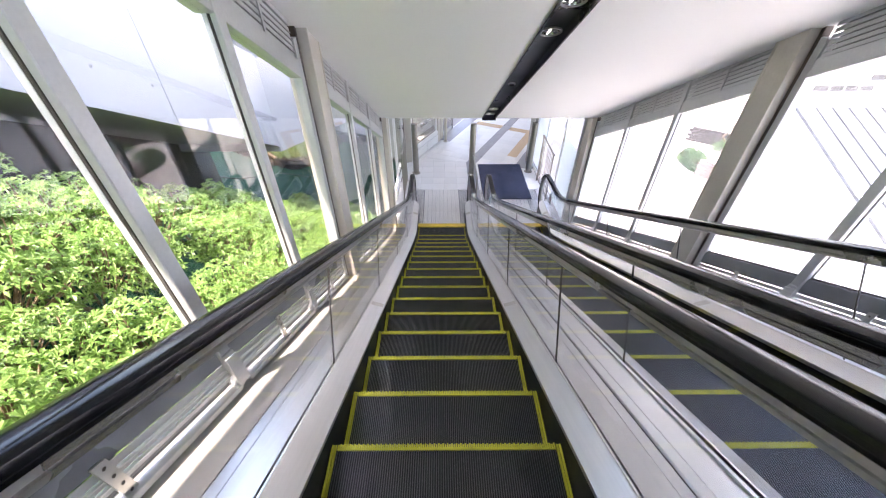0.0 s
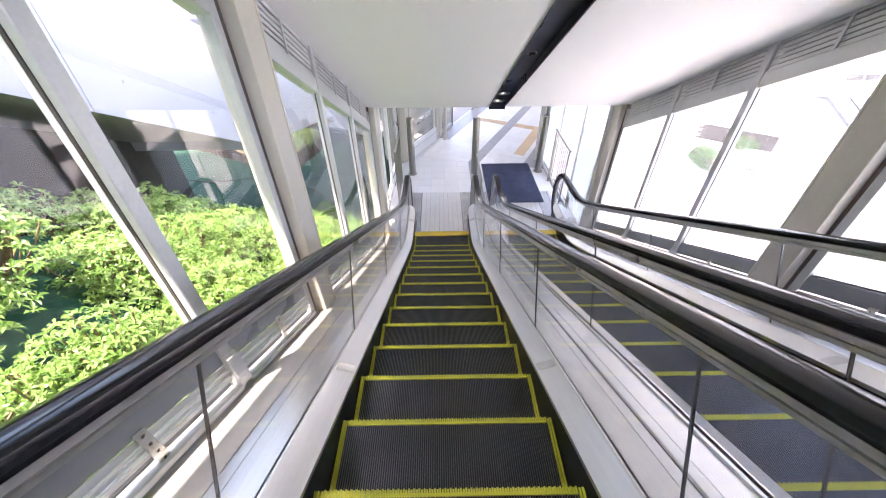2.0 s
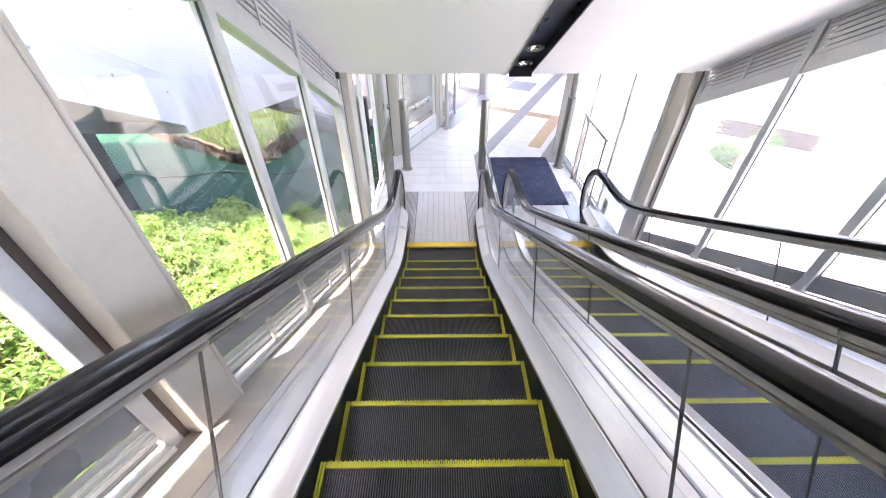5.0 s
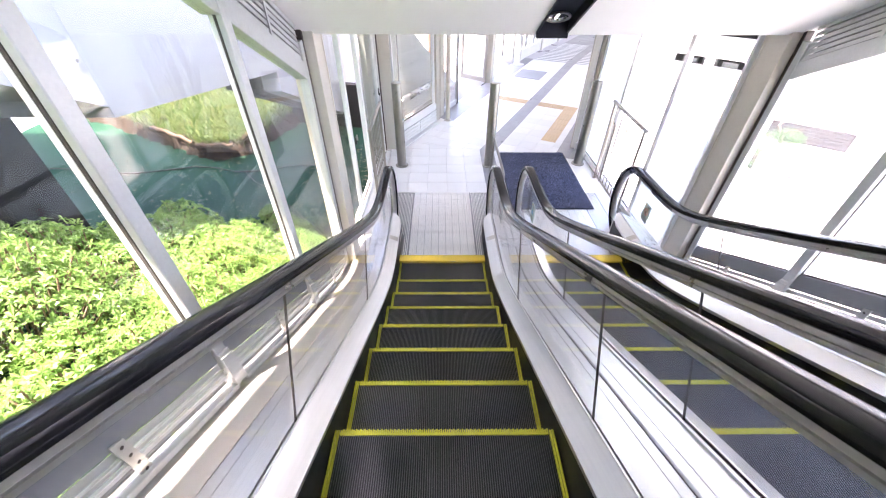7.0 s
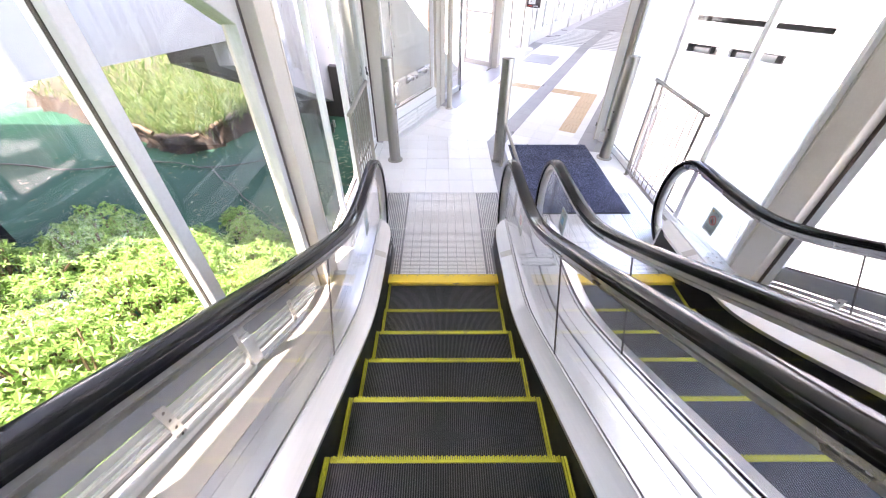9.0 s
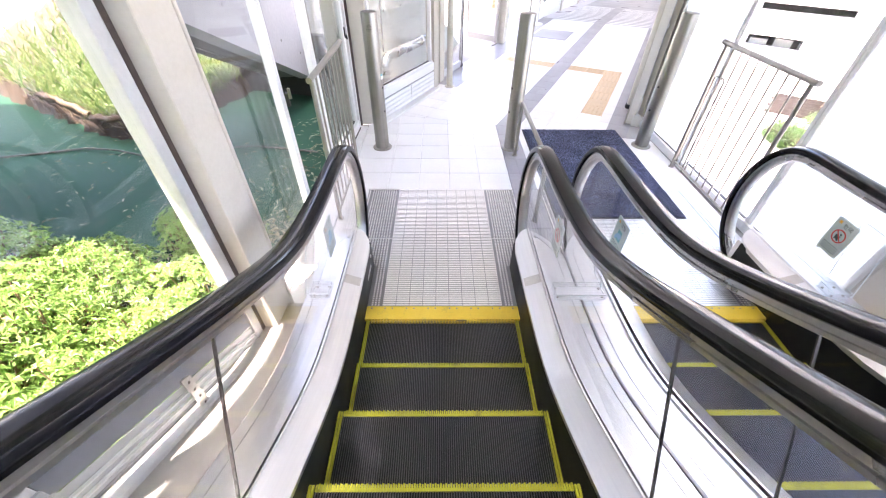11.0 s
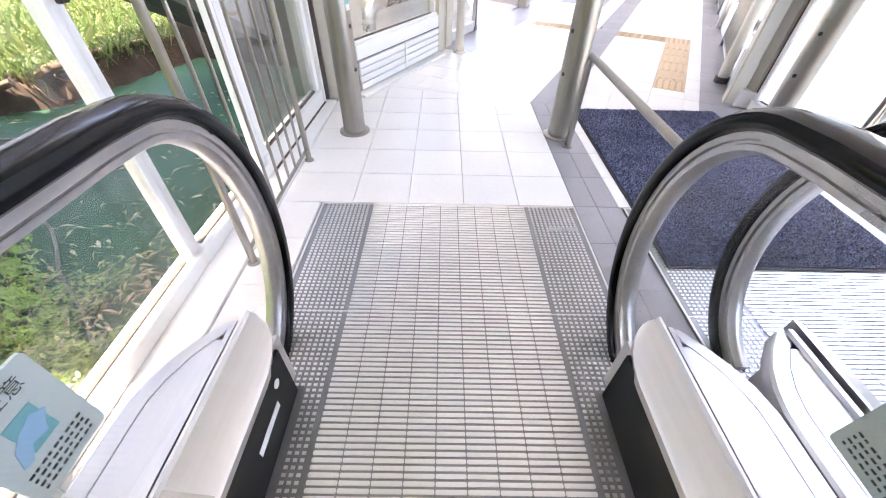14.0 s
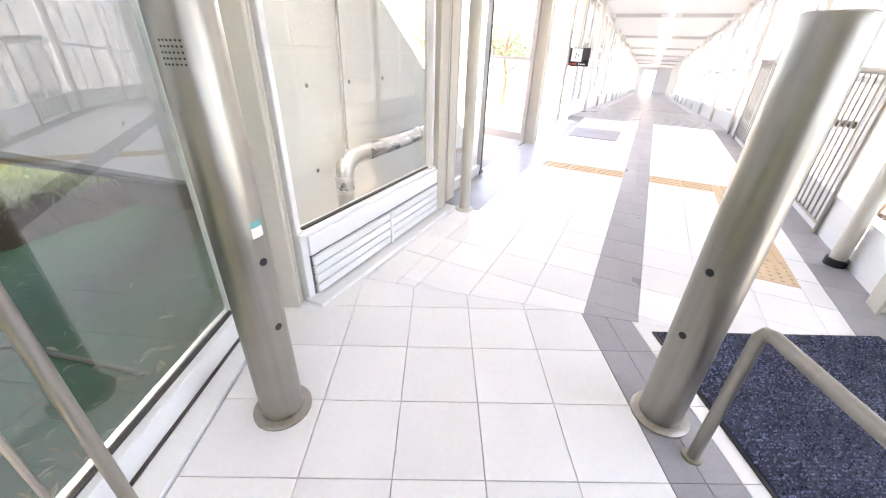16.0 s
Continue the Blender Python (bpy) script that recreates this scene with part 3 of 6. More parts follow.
# ---- glazed side walls ----
def sloped(x, y0, y1, h, w, t):
    return MB().bar((x, y0, N(y0) + h), (x, y1, N(y1) + h), w, t)
def side_window(name, x, sx, y0, y1):
    """One bay: pane, sill rail, lower slats with perforated brackets, head rail and upper slats. sx: which way is outside."""
    w = thing(name, "tall clear window bay in grey aluminium with slats below and above", "window", "structure")
    xo = x + sx * 0.008
    poly = [(y0, N(y0) + 0.43), (y1, N(y1) + 0.43), (y1, N(y1) + 2.18), (y0, N(y0) + 2.18)]
    part("pane", MB().prism(poly, "x", xo - 0.004, xo + 0.004), M_GLASS if sx < 0 else M_GLASS_R, w, "clear window glass", shadow=False)
    s1 = 0.475 if sx > 0 else 0.538
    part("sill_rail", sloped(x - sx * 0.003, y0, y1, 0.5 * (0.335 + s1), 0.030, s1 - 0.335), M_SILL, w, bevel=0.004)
    part("head_rail", sloped(x + sx * 0.02, y0, y1, 2.1875, 0.09, 0.125), M_FRAME, w, bevel=0.004)
    part("bead", sloped(x + sx * 0.008, y0, y1, s1 + 0.005, 0.02, 0.012), M_BEAD, w)
    part("base_rail", sloped(x + sx * 0.004, y0, y1, 0.150, 0.112, 0.034), M_FRAME, w, bevel=0.003)
    part("lower_backing", sloped(x + sx * 0.012, y0, y1, 0.186, 0.006, 0.036), M_SLOT, w)
    for h in (0.226, 0.266, 0.306):
        blade = part("slat", sloped(x - sx * 0.008, y0, y1, h, 0.004, 0.035), M_FRAME, w)
        if h < 0.3:
            # Lip is white on a grey blade: sunlight on the edge is painted in.
            part("lip", sloped(x - sx * 0.0165, y0, y1, h + 0.0150, 0.0125, 0.006), M_FRAME_W, blade, "slat lip, white to paint in its sunlit edge")
    for k in range(5):
        h = 2.270 + 0.0395 * k
        blade = sloped(x - sx * 0.004, y0, y1, h, 0.006, 0.0325)
        blade.bar((x - sx * 0.0105, y0, N(y0) + h - 0.0140), (x - sx * 0.0105, y1, N(y1) + h - 0.0140), 0.006, 0.004)
        part("slat", blade, M_FRAME, w)
    part("backing", sloped(x + sx * 0.055, y0, y1, 2.37, 0.01, 0.30), M_SLOT, w)
    part("top_rail", sloped(x + sx * 0.02, y0, y1, 2.468, 0.07, 0.03), M_FRAME, w)
    ym = 0.5 * (y0 + y1)
    br = MB()
    br.bar((x - sx * 0.026, ym - 0.022, N(ym) + 0.267), (x - sx * 0.026, ym + 0.022, N(ym) + 0.243), 0.008, 0.22)
    part("bracket", br, M_STEEL, w, "perforated steel bracket")
    hl = MB()
    for h in (0.175, 0.228, 0.281, 0.334):
        hl.tube([(x - sx * 0.0302, ym, N(ym) + h), (x - sx * 0.0315, ym, N(ym) + h)], 0.007, 8)
    part("bracket_holes", hl, M_BEAD, w)
    ub = MB().bar((x - sx * 0.022, ym - 0.012, N(ym) + 2.355), (x - sx * 0.022, ym + 0.012, N(ym) + 2.345), 0.008, 0.22)
    part("upper_bracket", ub, M_FRAME, w)
    return w
def mullion(name, x, sx, y):
    m = thing(name, "upright grey aluminium window mullion with pale edge", "mullion", "structure")
    zb, zt = N(y) + 0.13, N(y) + 2.52
    dep = 0.002
    part("bar", MB().box(min(x - sx * 0.03, x + sx * dep), max(x - sx * 0.03, x + sx * dep), y - 0.035, y + 0.035, zb, zt), M_FRAME, m, bevel=0.004)
    part("cover", MB().box(min(x + sx * 0.014, x + sx * 0.036), max(x + sx * 0.014, x + sx * 0.036), y - 0.038, y + 0.038, zb, zt), M_FRAME_W, m)
    part("gasket", MB().box(min(x + sx * 0.0022, x + sx * 0.0135), max(x + sx * 0.0022, x + sx * 0.0135), y - 0.0365, y + 0.0365, zb + 0.36, zt - 0.3), M_BEAD, m)
    cl = MB().bar((x - sx * 0.044, y - 0.042, N(y - 0.042) + 0.265), (x - sx * 0.044, y + 0.042, N(y + 0.042) + 0.265), 0.010, 0.21)
    cl.bar((x - sx * 0.034, y - 0.036, N(y) + 0.30), (x - sx * 0.034, y + 0.036, N(y) + 0.27), 0.012, 0.22)
    part("clamp", cl, M_FRAME, m, "grey steel clamp at the foot", bevel=0.002)
    return m
def column(name, xa, xb, ya, yb, zb, zt, sx, label="cream painted steel column"):
    """A cream H-section: two flanges and a web, with a base plate."""
    c = thing(name, label, "column", "structure")
    t = 0.022
    mb = MB().box(xa, xb, ya, ya + t, zb, zt)
    mb.box(xa, xb, yb - t, yb, zb, zt)
    part("flange", mb, M_CREAM, c, bevel=0.004)
    part("web", MB().box(xa + 0.004, xb - 0.006, ya + t + 0.001, yb - t - 0.001, zb, zt), M_CREAM, c)
    part("gasket", MB().box(*((xa + 0.07, xa + 0.125) if sx < 0 else (xb - 0.125, xb - 0.07)), ya - 0.028, ya - 0.001, zb, zt), M_BROWN, c)
    return c
COLS = (-8.29, -4.945, -1.615)
MUL_L = (-10.35, -9.40, -7.01, -6.06, -3.825, -2.80)
wi = 1
for x, sx, side in ((XL, -1, "left"), (XR, 1, "right")):
    marks = sorted(list(MUL_L) + list(COLS) + [Y_TOP])
    for a, b in zip(marks, marks[1:]):
        a2 = a + (0.127 if a in COLS else 0.036)
        b2 = b - (0.215 if b in COLS else 0.036)
        side_window("window_%d" % wi, x, sx, a2, b2)
        wi += 1
    for y in MUL_L:
        mullion("mullion_" + side, x, sx, y)
    for y in COLS:
        xa, xb = x - 0.10, x + 0.10
        column("column_" + side, xa, xb, y - 0.125, y + 0.125, min(N(y) + 0.0, N(y + 0.12) - 0.1), N(y - 0.12) + ROOF + 0.1, sx)
        f = MB().box(x + sx * 0.008 - 0.032, x + sx * 0.008 + 0.032, y - 0.215, y - 0.153, N(y) + 0.2, N(y) + 2.5)
        solo("trim_" + side, f, M_FRAME, "grey aluminium trim beside the steel column", "trim", "structure", bevel=0.003)

# ---- sloping ceiling with the dark light trough ----
cm = MB()
for x0, x1, h in ((XL - 0.225, 0.68, 0), (0.91, XR + 0.16, 0), (0.66, 0.93, 0.13)):
    cm.strip([[(x0, y, N(y) + ROOF + h), (x1, y, N(y) + ROOF + h), (x1, y, N(y) + ROOF + 0.25 + h), (x0, y, N(y) + ROOF + 0.25 + h)] for y in (-13.5, Y_END)], True)
cm.box(XL - 0.16, XR + 0.16, Y_END, Y_END + 0.06, 2.374, 2.66)
solo("ceiling", cm, M_CEIL, "smooth white painted sloping ceiling", "ceiling", "structure")
tr = thing("light_trough", "dark navy recessed light trough along the ceiling", "light trough")
for x in (0.681, 0.901):
    part("side", MB().bar((x + 0.004, -13.0, N(-13.0) + ROOF + 0.05), (x + 0.004, Y_END - 0.06, N(Y_END - 0.06) + ROOF + 0.05), 0.012, 0.13), M_TROUGH, tr)
part("back", MB().bar((0.795, -13.0, N(-13.0) + ROOF + 0.075), (0.795, Y_END - 0.06, N(Y_END - 0.06) + ROOF + 0.075), 0.212, 0.02), M_TROUGH, tr)
part("end_cap", MB().box(0.68, 0.91, Y_END - 0.075, Y_END - 0.055, N(Y_END) + ROOF - 0.01, N(Y_END) + ROOF + 0.13), M_TROUGH, tr)
TILT_Q = Matrix.Rotation(math.atan(-SLOPE), 4, "X")
def ring(r0, r1, z0, z1, seg=28):
    mb = MB()
    mb.strip([[(r * math.cos(2 * math.pi * k / seg), r * math.sin(2 * math.pi * k / seg), z) for r, z in ((r0, z0), (r1, z0), (r1, z1), (r0, z1))] for k in range(seg + 1)], False)
    return mb
RING_ME = ring(0.068, 0.084, -0.012, 0.0).made("ring", M_STEEL, smooth=True)
CONE = MB().strip([[(r * math.cos(2 * math.pi * k / 28), r * math.sin(2 * math.pi * k / 28), z) for r, z in ((0.068, -0.004), (0.060, 0.02), (0.045, 0.05), (0.0, 0.055))] for k in range(29)])
CONE_ME = CONE.made("reflector", M_REFLECT, smooth=True)
BULB_ME = MB().tube([(0, -0.06, 0.02), (0, 0.06, 0.02)], 0.014, 10).made("lamp_tube", M_TUBE, smooth=True)
for y in (-8.15, -5.32, -4.89, -2.22, -1.85):
    d = thing("downlight", "round chrome downlight recessed in the dark trough", "downlight", group="ceiling downlights", at=Matrix.Translation((0.795, y, N(y) + ROOF + 0.052)) @ TILT_Q)
    part("ring", RING_ME, None, d)
    part("reflector", CONE_ME, None, d, "mirrored reflector bowl")
    part("lamp_tube", BULB_ME, None, d)
for y in (-6.9, -3.53):
    sp = thing("smoke_detector", "small dark detector on the light trough", "detector", at=Matrix.Translation((0.795, y, N(y) + ROOF + 0.06)) @ TILT_Q)
    part("base", MB().tube([(0, 0, 0), (0, 0, -0.014)], 0.045, 20), M_STEEL, sp, smooth=True)
    part("head", MB().tube([(0, 0, -0.014), (0, 0, -0.035)], 0.028, 16), M_BLACK, sp, smooth=True)

# ---- upper end, behind the walk ----
zt = N(Y_TOP) + 0.0
solo("upper_floor", MB().box(XL - 0.2, XR + 0.2, -16, Y_TOP, zt - 0.3, zt), M_TILE, "white tiled upper landing", "floor", "structure")
ub = MB().box(XL - 0.3, XR + 0.3, -16.2, -16, zt, zt + 4.5)
ub.box(XL - 0.3, XL - 0.1, -16, Y_TOP, zt, zt + 4.2)
ub.box(XR + 0.1, XR + 0.3, -16, Y_TOP, zt, zt + 4.2)
ub.box(XL - 0.3, XR + 0.3, -16.2, -13.2, zt + 4.0, zt + 4.2)
solo("wall_south", ub, M_WHITEW, "plain white walls of the upper landing", "wall", "structure")

# ---- landing hall and corridor ----
hc = MB()
hc.box(XL - 0.35, XR + 0.3, Y_END + 0.06, 1.75, 2.46, 2.66)
hc.prism(to_world([(UL - 0.3, 0.3), (UR + 0.3, 0.6), (UR + 0.3, RAMP0), (UL - 0.3, RAMP0)]), "z", 2.445, 2.70)
hc.strip([[tuple(CORR @ Vector((u, s, ramp_z(s) + z))) for u, z in ((UL - 0.3, 2.30), (UR + 0.3, 2.30), (UR + 0.3, 2.55), (UL - 0.3, 2.55))] for s in (RAMP0, CORR_END + 2)], True)
solo("ceiling_hall", hc, M_CEIL, "white painted hall and corridor ceiling", "ceiling", "structure")
def glazed(name, p0, p1, z0, z1, glass=None, base_h=0.05, sw=0.016, label="full-height glazed wall bay in a white frame", pane=True):
    """A framed glass bay from p0 to p1 (plan points)."""
    a, b = Vector((*p0, 0)), Vector((*p1, 0))
    d = b - a
    L = d.length
    ang = math.degrees(math.atan2(d.y, d.x))
    w = thing(name, label, "window", "structure", at=pose(p0[0], p0[1], 0, 0, 0, ang))
    fm = M_FRAME_W
    g0 = z0 + base_h
    if pane:
        part("pane", MB().box(0.01, L - 0.01, -0.004, 0.004, g0 + 0.02, z1 - 0.02), glass or M_GLASS, w, "window glass", shadow=False)
    part("sill", MB().box(0, L, -0.045, 0.045, z0, g0 + 0.03), fm, w, bevel=0.004)
    part("head", MB().box(0, L, -0.04, 0.04, z1 - 0.07, z1), fm, w, bevel=0.004)
    for x in (sw + 0.001, L - sw - 0.001):
        part("stile", MB().box(x - sw, x + sw, -0.026, 0.026, g0 + 0.031, z1 - 0.071), fm, w, bevel=0.004)
    part("gasket", MB().box(0.06, L - 0.06, -0.012, 0.012, g0 + 0.030, g0 + 0.038), M_BEAD, w)
    return w
# landing, side of the planted bank
glazed("window_hall_1", (-1.10, -1.49), (-1.10, -0.50), 0.0, 2.44)
glazed("window_hall_2", (-1.10, -0.50), (-1.08, 0.26), 0.0, 2.44, pane=False, label="open window bay with its sliding leaf pushed aside")
glazed("window_hall_3", (-1.08, 0.26), (-1.035, 1.345), 0.0, 2.44, glass=M_GLASS_T, base_h=0.085, sw=0.03, label="sliding glass leaf in a wide white frame")
jmb = thing("window_jamb", "white painted steel jamb beside the sliding window", "jamb", "structure")
part("jamb", MB().box(-1.075, -0.985, 1.350, 1.385, 0.013, 2.44), M_FRAME_W, jmb, bevel=0.003)
part("jamb_return", MB().box(-1.065, -1.005, 1.386, 1.462, 0.013, 2.44), M_FRAME_W, jmb, bevel=0.003)
part("track_gap", MB().prism([(-1.033, 0.28), (-1.018, 0.28), (-0.976, 1.349), (-0.990, 1.349)], "z", 0.0125, 0.0165), M_BEAD, jmb, "dark sliding track")
lt2 = thing("window_latch", "small black latch on the sliding window frame", "latch")
part("body", MB().box(-1.008, -0.994, 1.302, 1.322, 1.00, 1.10), M_BLACK, lt2, bevel=0.003)
part("lever", MB().box(-0.993, -0.978, 1.306, 1.318, 0.985, 1.03), M_BLACK, lt2, bevel=0.003)
solo("sill_left", MB().prism([(-1.15, -1.49), (-0.905, -1.49), (-0.905, 1.40), (-1.15, 1.40)], "z", -0.28, 0.012), M_FRAME_W, "white painted sill strip along the glass", "sill", "structure", bevel=0.004)
lat = thing("window_latch", "small dark latch on the white window frame", "latch")
part("body", MB().box(-1.055, -1.035, -0.515, -0.485, 0.98, 1.07), M_BLACK, lat, bevel=0.003)
part("lever", MB().box(-1.034, -1.015, -0.508, -0.492, 1.03, 1.10), M_POST, lat, bevel=0.003)
column("pillar_left", -1.10, -0.80, 1.47, 1.535, 0.0, 2.46, -1, "cream painted steel pillar at the bend")
# corridor frame: bank side
def cw(u, s):
    return tuple((CORR @ Vector((u, s, 0))).xy)
glazed("window_corridor_1", cw(UL, 1.01), cw(UL, 2.42), 0.0, 2.44, base_h=0.36)
lv = thing("louvre_sill", "white slatted ventilation sill under the corridor window", "louvre", "structure", at=CORR)
for k in range(4):
    part("slat", MB().box(UL + 0.046, UL + 0.070, 1.06, 2.41, 0.034 + 0.056 * k, 0.083 + 0.056 * k), M_FRAME_W, lv, bevel=0.004)
part("upper_panel", MB().box(UL + 0.046, UL + 0.062, 1.05, 2.42, 0.264, 0.372), M_FRAME_W, lv, bevel=0.003)
part("backing", MB().box(UL + 0.0455, UL + 0.0475, 1.05, 2.42, 0.024, 0.262), M_SLOT, lv)
part("bracket", MB().box(UL + 0.071, UL + 0.078, 1.74, 1.765, 0.03, 0.262), M_FRAME_W, lv)
part("foot", MB().box(UL + 0.02, UL + 0.14, 1.0, 2.45, -0.005, 0.022), M_FRAME_W, lv, bevel=0.004)
def c_column(name, u0, u1, s0, s1, mat=M_CREAM, z0=0.0, z1=2.44):
    c = thing(name, "cream painted steel column of the glazed corridor", "column", "structure", at=CORR)
    part("flange", MB().box(u0, u1, s0, s0 + 0.02, z0, z1), mat, c, bevel=0.003)
    part("flange", MB().box(u0, u1, s1 - 0.02, s1, z0, z1), mat, c, bevel=0.003)
    part("web", MB().box(u0 + 0.004, u1 - 0.004, s0 + 0.021, s1 - 0.021, z0, z1), mat, c)
    return c
c_column("column_door", UL - 0.08, UL + 0.05, 2.45, 2.60)
c_column("column_door", UL - 0.10, UL + 0.02, 2.68, 2.84)
def round_post(name, label, cat, x, y, r, h, mat, group="", base=True, z0=0.0):
    p = thing(name, label, cat, group=group, at=pose(x, y, z0))
    rows = [(r, 0.0), (r, h - 0.012), (r - 0.003, h - 0.004), (r - 0.012, h), (0.0001, h)]
    part("tube", MB().strip([[(q * math.cos(2 * math.pi * k / 36), q * math.sin(2 * math.pi * k / 36), z) for q, z in rows] for k in range(37)]), mat, p, smooth=True)
    if base:
        fr = [(r + 0.030, 0.0), (r + 0.030, 0.008), (r + 0.022, 0.014), (r + 0.001, 0.016)]
        part("flange", MB().strip([[(q * math.cos(2 * math.pi * k / 36), q * math.sin(2 * math.pi * k / 36), z) for q, z in fr] for k in range(37)]), mat, p, smooth=True)
    return p
wp = cw(-1.20, 2.62)
pole = round_post("door_pole", "slim cream round pole beside the doorway", "pole", wp[0], wp[1], 0.045, 2.44, M_CREAM)
# the three steel posts across the landing
for x, y, lab in ((-0.662, 0.865, "brushed stainless steel sensor post with grille and sticker"), (0.779, 0.863, "brushed stainless steel sensor post on the grey floor band"), (2.292, 0.93, "brushed stainless steel sensor post beside the glass wall")):
    p = round_post("sensor_post", lab, "post", x, y, 0.074, 1.315, M_POST, "landing sensor posts")
    ang = radians(-25) if x < 0 else radians(205)
    pl = MB().strip([[(q * math.cos(ang + w_), q * math.sin(ang + w_), z) for q, z in ((0.073, 0.36), (0.0753, 0.362), (0.0753, 0.738), (0.073, 0.74))] for w_ in frange(-0.30, 0.30, 0.1)])
    part("cover_plate", pl, M_POST, p, smooth=True)
    for h in (0.42, 0.66):
        part("sensor_eye", MB().tube([(0.072 * math.cos(ang), 0.072 * math.sin(ang), h), (0.0772 * math.cos(ang), 0.0772 * math.sin(ang), h)], 0.012, 14), M_BLACK, p, "black round sensor window", smooth=True)
    if x < 0:
        gr = MB()
        for i in range(5):
            for j in range(6):
                gr.tube([(-0.021 + 0.0085 * j, -0.068, 1.172 + 0.0115 * i), (-0.021 + 0.0085 * j, -math.sqrt(0.0743 ** 2 - (-0.021 + 0.0085 * j) ** 2), 1.172 + 0.0115 * i)], 0.0026, 6)
        part("speaker_grille", gr, M_BLACK, p, "rows of small speaker holes")
        part("sticker", MB().strip([[(q * math.cos(w_), q * math.sin(w_), z) for q, z in ((0.0735, 0.695), (0.0747, 0.696), (0.0747, 0.784), (0.0735, 0.785))] for w_ in frange(-0.62, -0.12, 0.1)]), M_PAPER, p, "white sticker with teal edge", smooth=True)
        part("sticker_edge", MB().strip([[(q * math.cos(w_), q * math.sin(w_), z) for q, z in ((0.0735, 0.768), (0.0752, 0.769), (0.0752, 0.787), (0.0735, 0.788))] for w_ in frange(-0.62, -0.12, 0.1)]), M_SIGN_TEAL, p, smooth=True)
# low rail between the escalators
rl = thing("guide_rail", "low stainless steel tube rail between the two escalators", "handrail")
part("tube", MB().tube([(0.805, 0.69, 0.0), (0.805, 0.69, 0.30), (0.805, 0.69, 0.54), (0.803, 0.675, 0.565), (0.80, 0.65, 0.575), (0.80, 0.0, 0.575), (0.80, -0.44, 0.575), (0.80, -0.475, 0.565), (0.80, -0.49, 0.54), (0.80, -0.49, 0.0)], 0.019, 14), M_POST, rl, smooth=True)
for y in (0.69, -0.49):
    part("foot", MB().cyl(0.803, y, 0, 0.008, 0.032, 18), M_POST, rl, smooth=True)
# railings
def railing(name, label, p0, p1, h, bars, mat=M_POST, mid_post=False, z0=0.0, top_over=0.05):
    a, b = Vector((*p0, 0)), Vector((*p1, 0))
    L = (b - a).length
    ang = math.degrees(math.atan2(b.y - a.y, b.x - a.x))
    r = thing(name, label, "railing", at=pose(a.x, a.y, z0, 0, 0, ang))
    part("top_rail", MB().tube([(-top_over, 0, h - 0.02), (L + top_over, 0, h - 0.02)], 0.021, 14), mat, r, smooth=True)
    part("bottom_rail", MB().tube([(0, 0, 0.075), (L, 0, 0.075)], 0.010, 8), mat, r, smooth=True)
    for x in (0, L):
        part("post", MB().tube([(x, 0, 0), (x, 0, h - 0.03)], 0.016, 12), mat, r, smooth=True)
        part("foot", MB().cyl(x, 0, 0, 0.006, 0.028, 14), mat, r, smooth=True)
    bar = MB().tube([(0, 0, 0.075), (0, 0, h - 0.03)], 0.0075, 8).made("baluster", mat, smooth=True)
    for k in range(1, bars):
        o = part("baluster", bar, None, r)
        o.location = (L * k / bars, 0, 0)
    return r
railing("railing", "stainless steel barrier railing beside the window wall", (-0.87, -0.47), (-0.87, 0.44), 1.172, 8)
railing("railing", "stainless steel barrier railing beside the glass wall", (2.42, -0.53), (2.42, 0.45), 1.19, 9)
stub = thing("bar_handle", "slender steel loop fixed beside the railing", "handle")
part("loop", MB().tube([(2.44, 0.30, 0.02), (2.44, 0.30, 0.90), (2.44, 0.32, 0.915), (2.44, 0.42, 0.915), (2.44, 0.44, 0.90), (2.44, 0.44, 0.02)], 0.009, 8), M_POST, stub, smooth=True)
# landing, outer side
w4 = glazed("window_hall_4", (2.56, -1.49), (2.55, -0.62), 0.0, 2.44)
part("film", MB().box(0.035, 0.835, 0.008, 0.010, 0.085, 1.66), M_FROST, w4, "white frosted film on the lower glass", shadow=False)
glazed("window_hall_5", (2.55, -0.62), (2.52, 0.46), 0.0, 2.44)
glazed("window_hall_6", (2.52, 0.46), (2.50, 1.42), 0.0, 2.44, glass=M_FROST)
column("pillar_right", 2.47, 2.62, 1.46, 1.62, 0.0, 2.46, 1, "cream painted steel pillar at the outer bend")
# corridor, outer side
pr = cw(1.36, 3.02)
pq = round_post("corridor_pole", "cream round pole with a black rubber foot", "pole", pr[0], pr[1], 0.045, 2.44, M_CREAM, base=False)
part("rubber_foot", MB().cyl(0, 0, 0, 0.05, 0.062, 20), M_BLACK, pq, "black rubber foot", smooth=True)
railing("railing", "stainless steel railing along the corridor glass", cw(1.40, 3.60), cw(1.40, 4.55), 1.17, 9)
railing("railing", "stainless steel railing beyond the cream corridor column", cw(1.40, 6.67), cw(1.40, 7.70), 1.17, 10)
kerb = MB().box(UR - 0.03, UR + 0.12, 2.42, RAMP0, -0.01, 0.12)
solo("kerb_right", kerb, M_FRAME_W, "white base kerb under the corridor glass", "kerb", "structure", bevel=0.006, at=CORR)
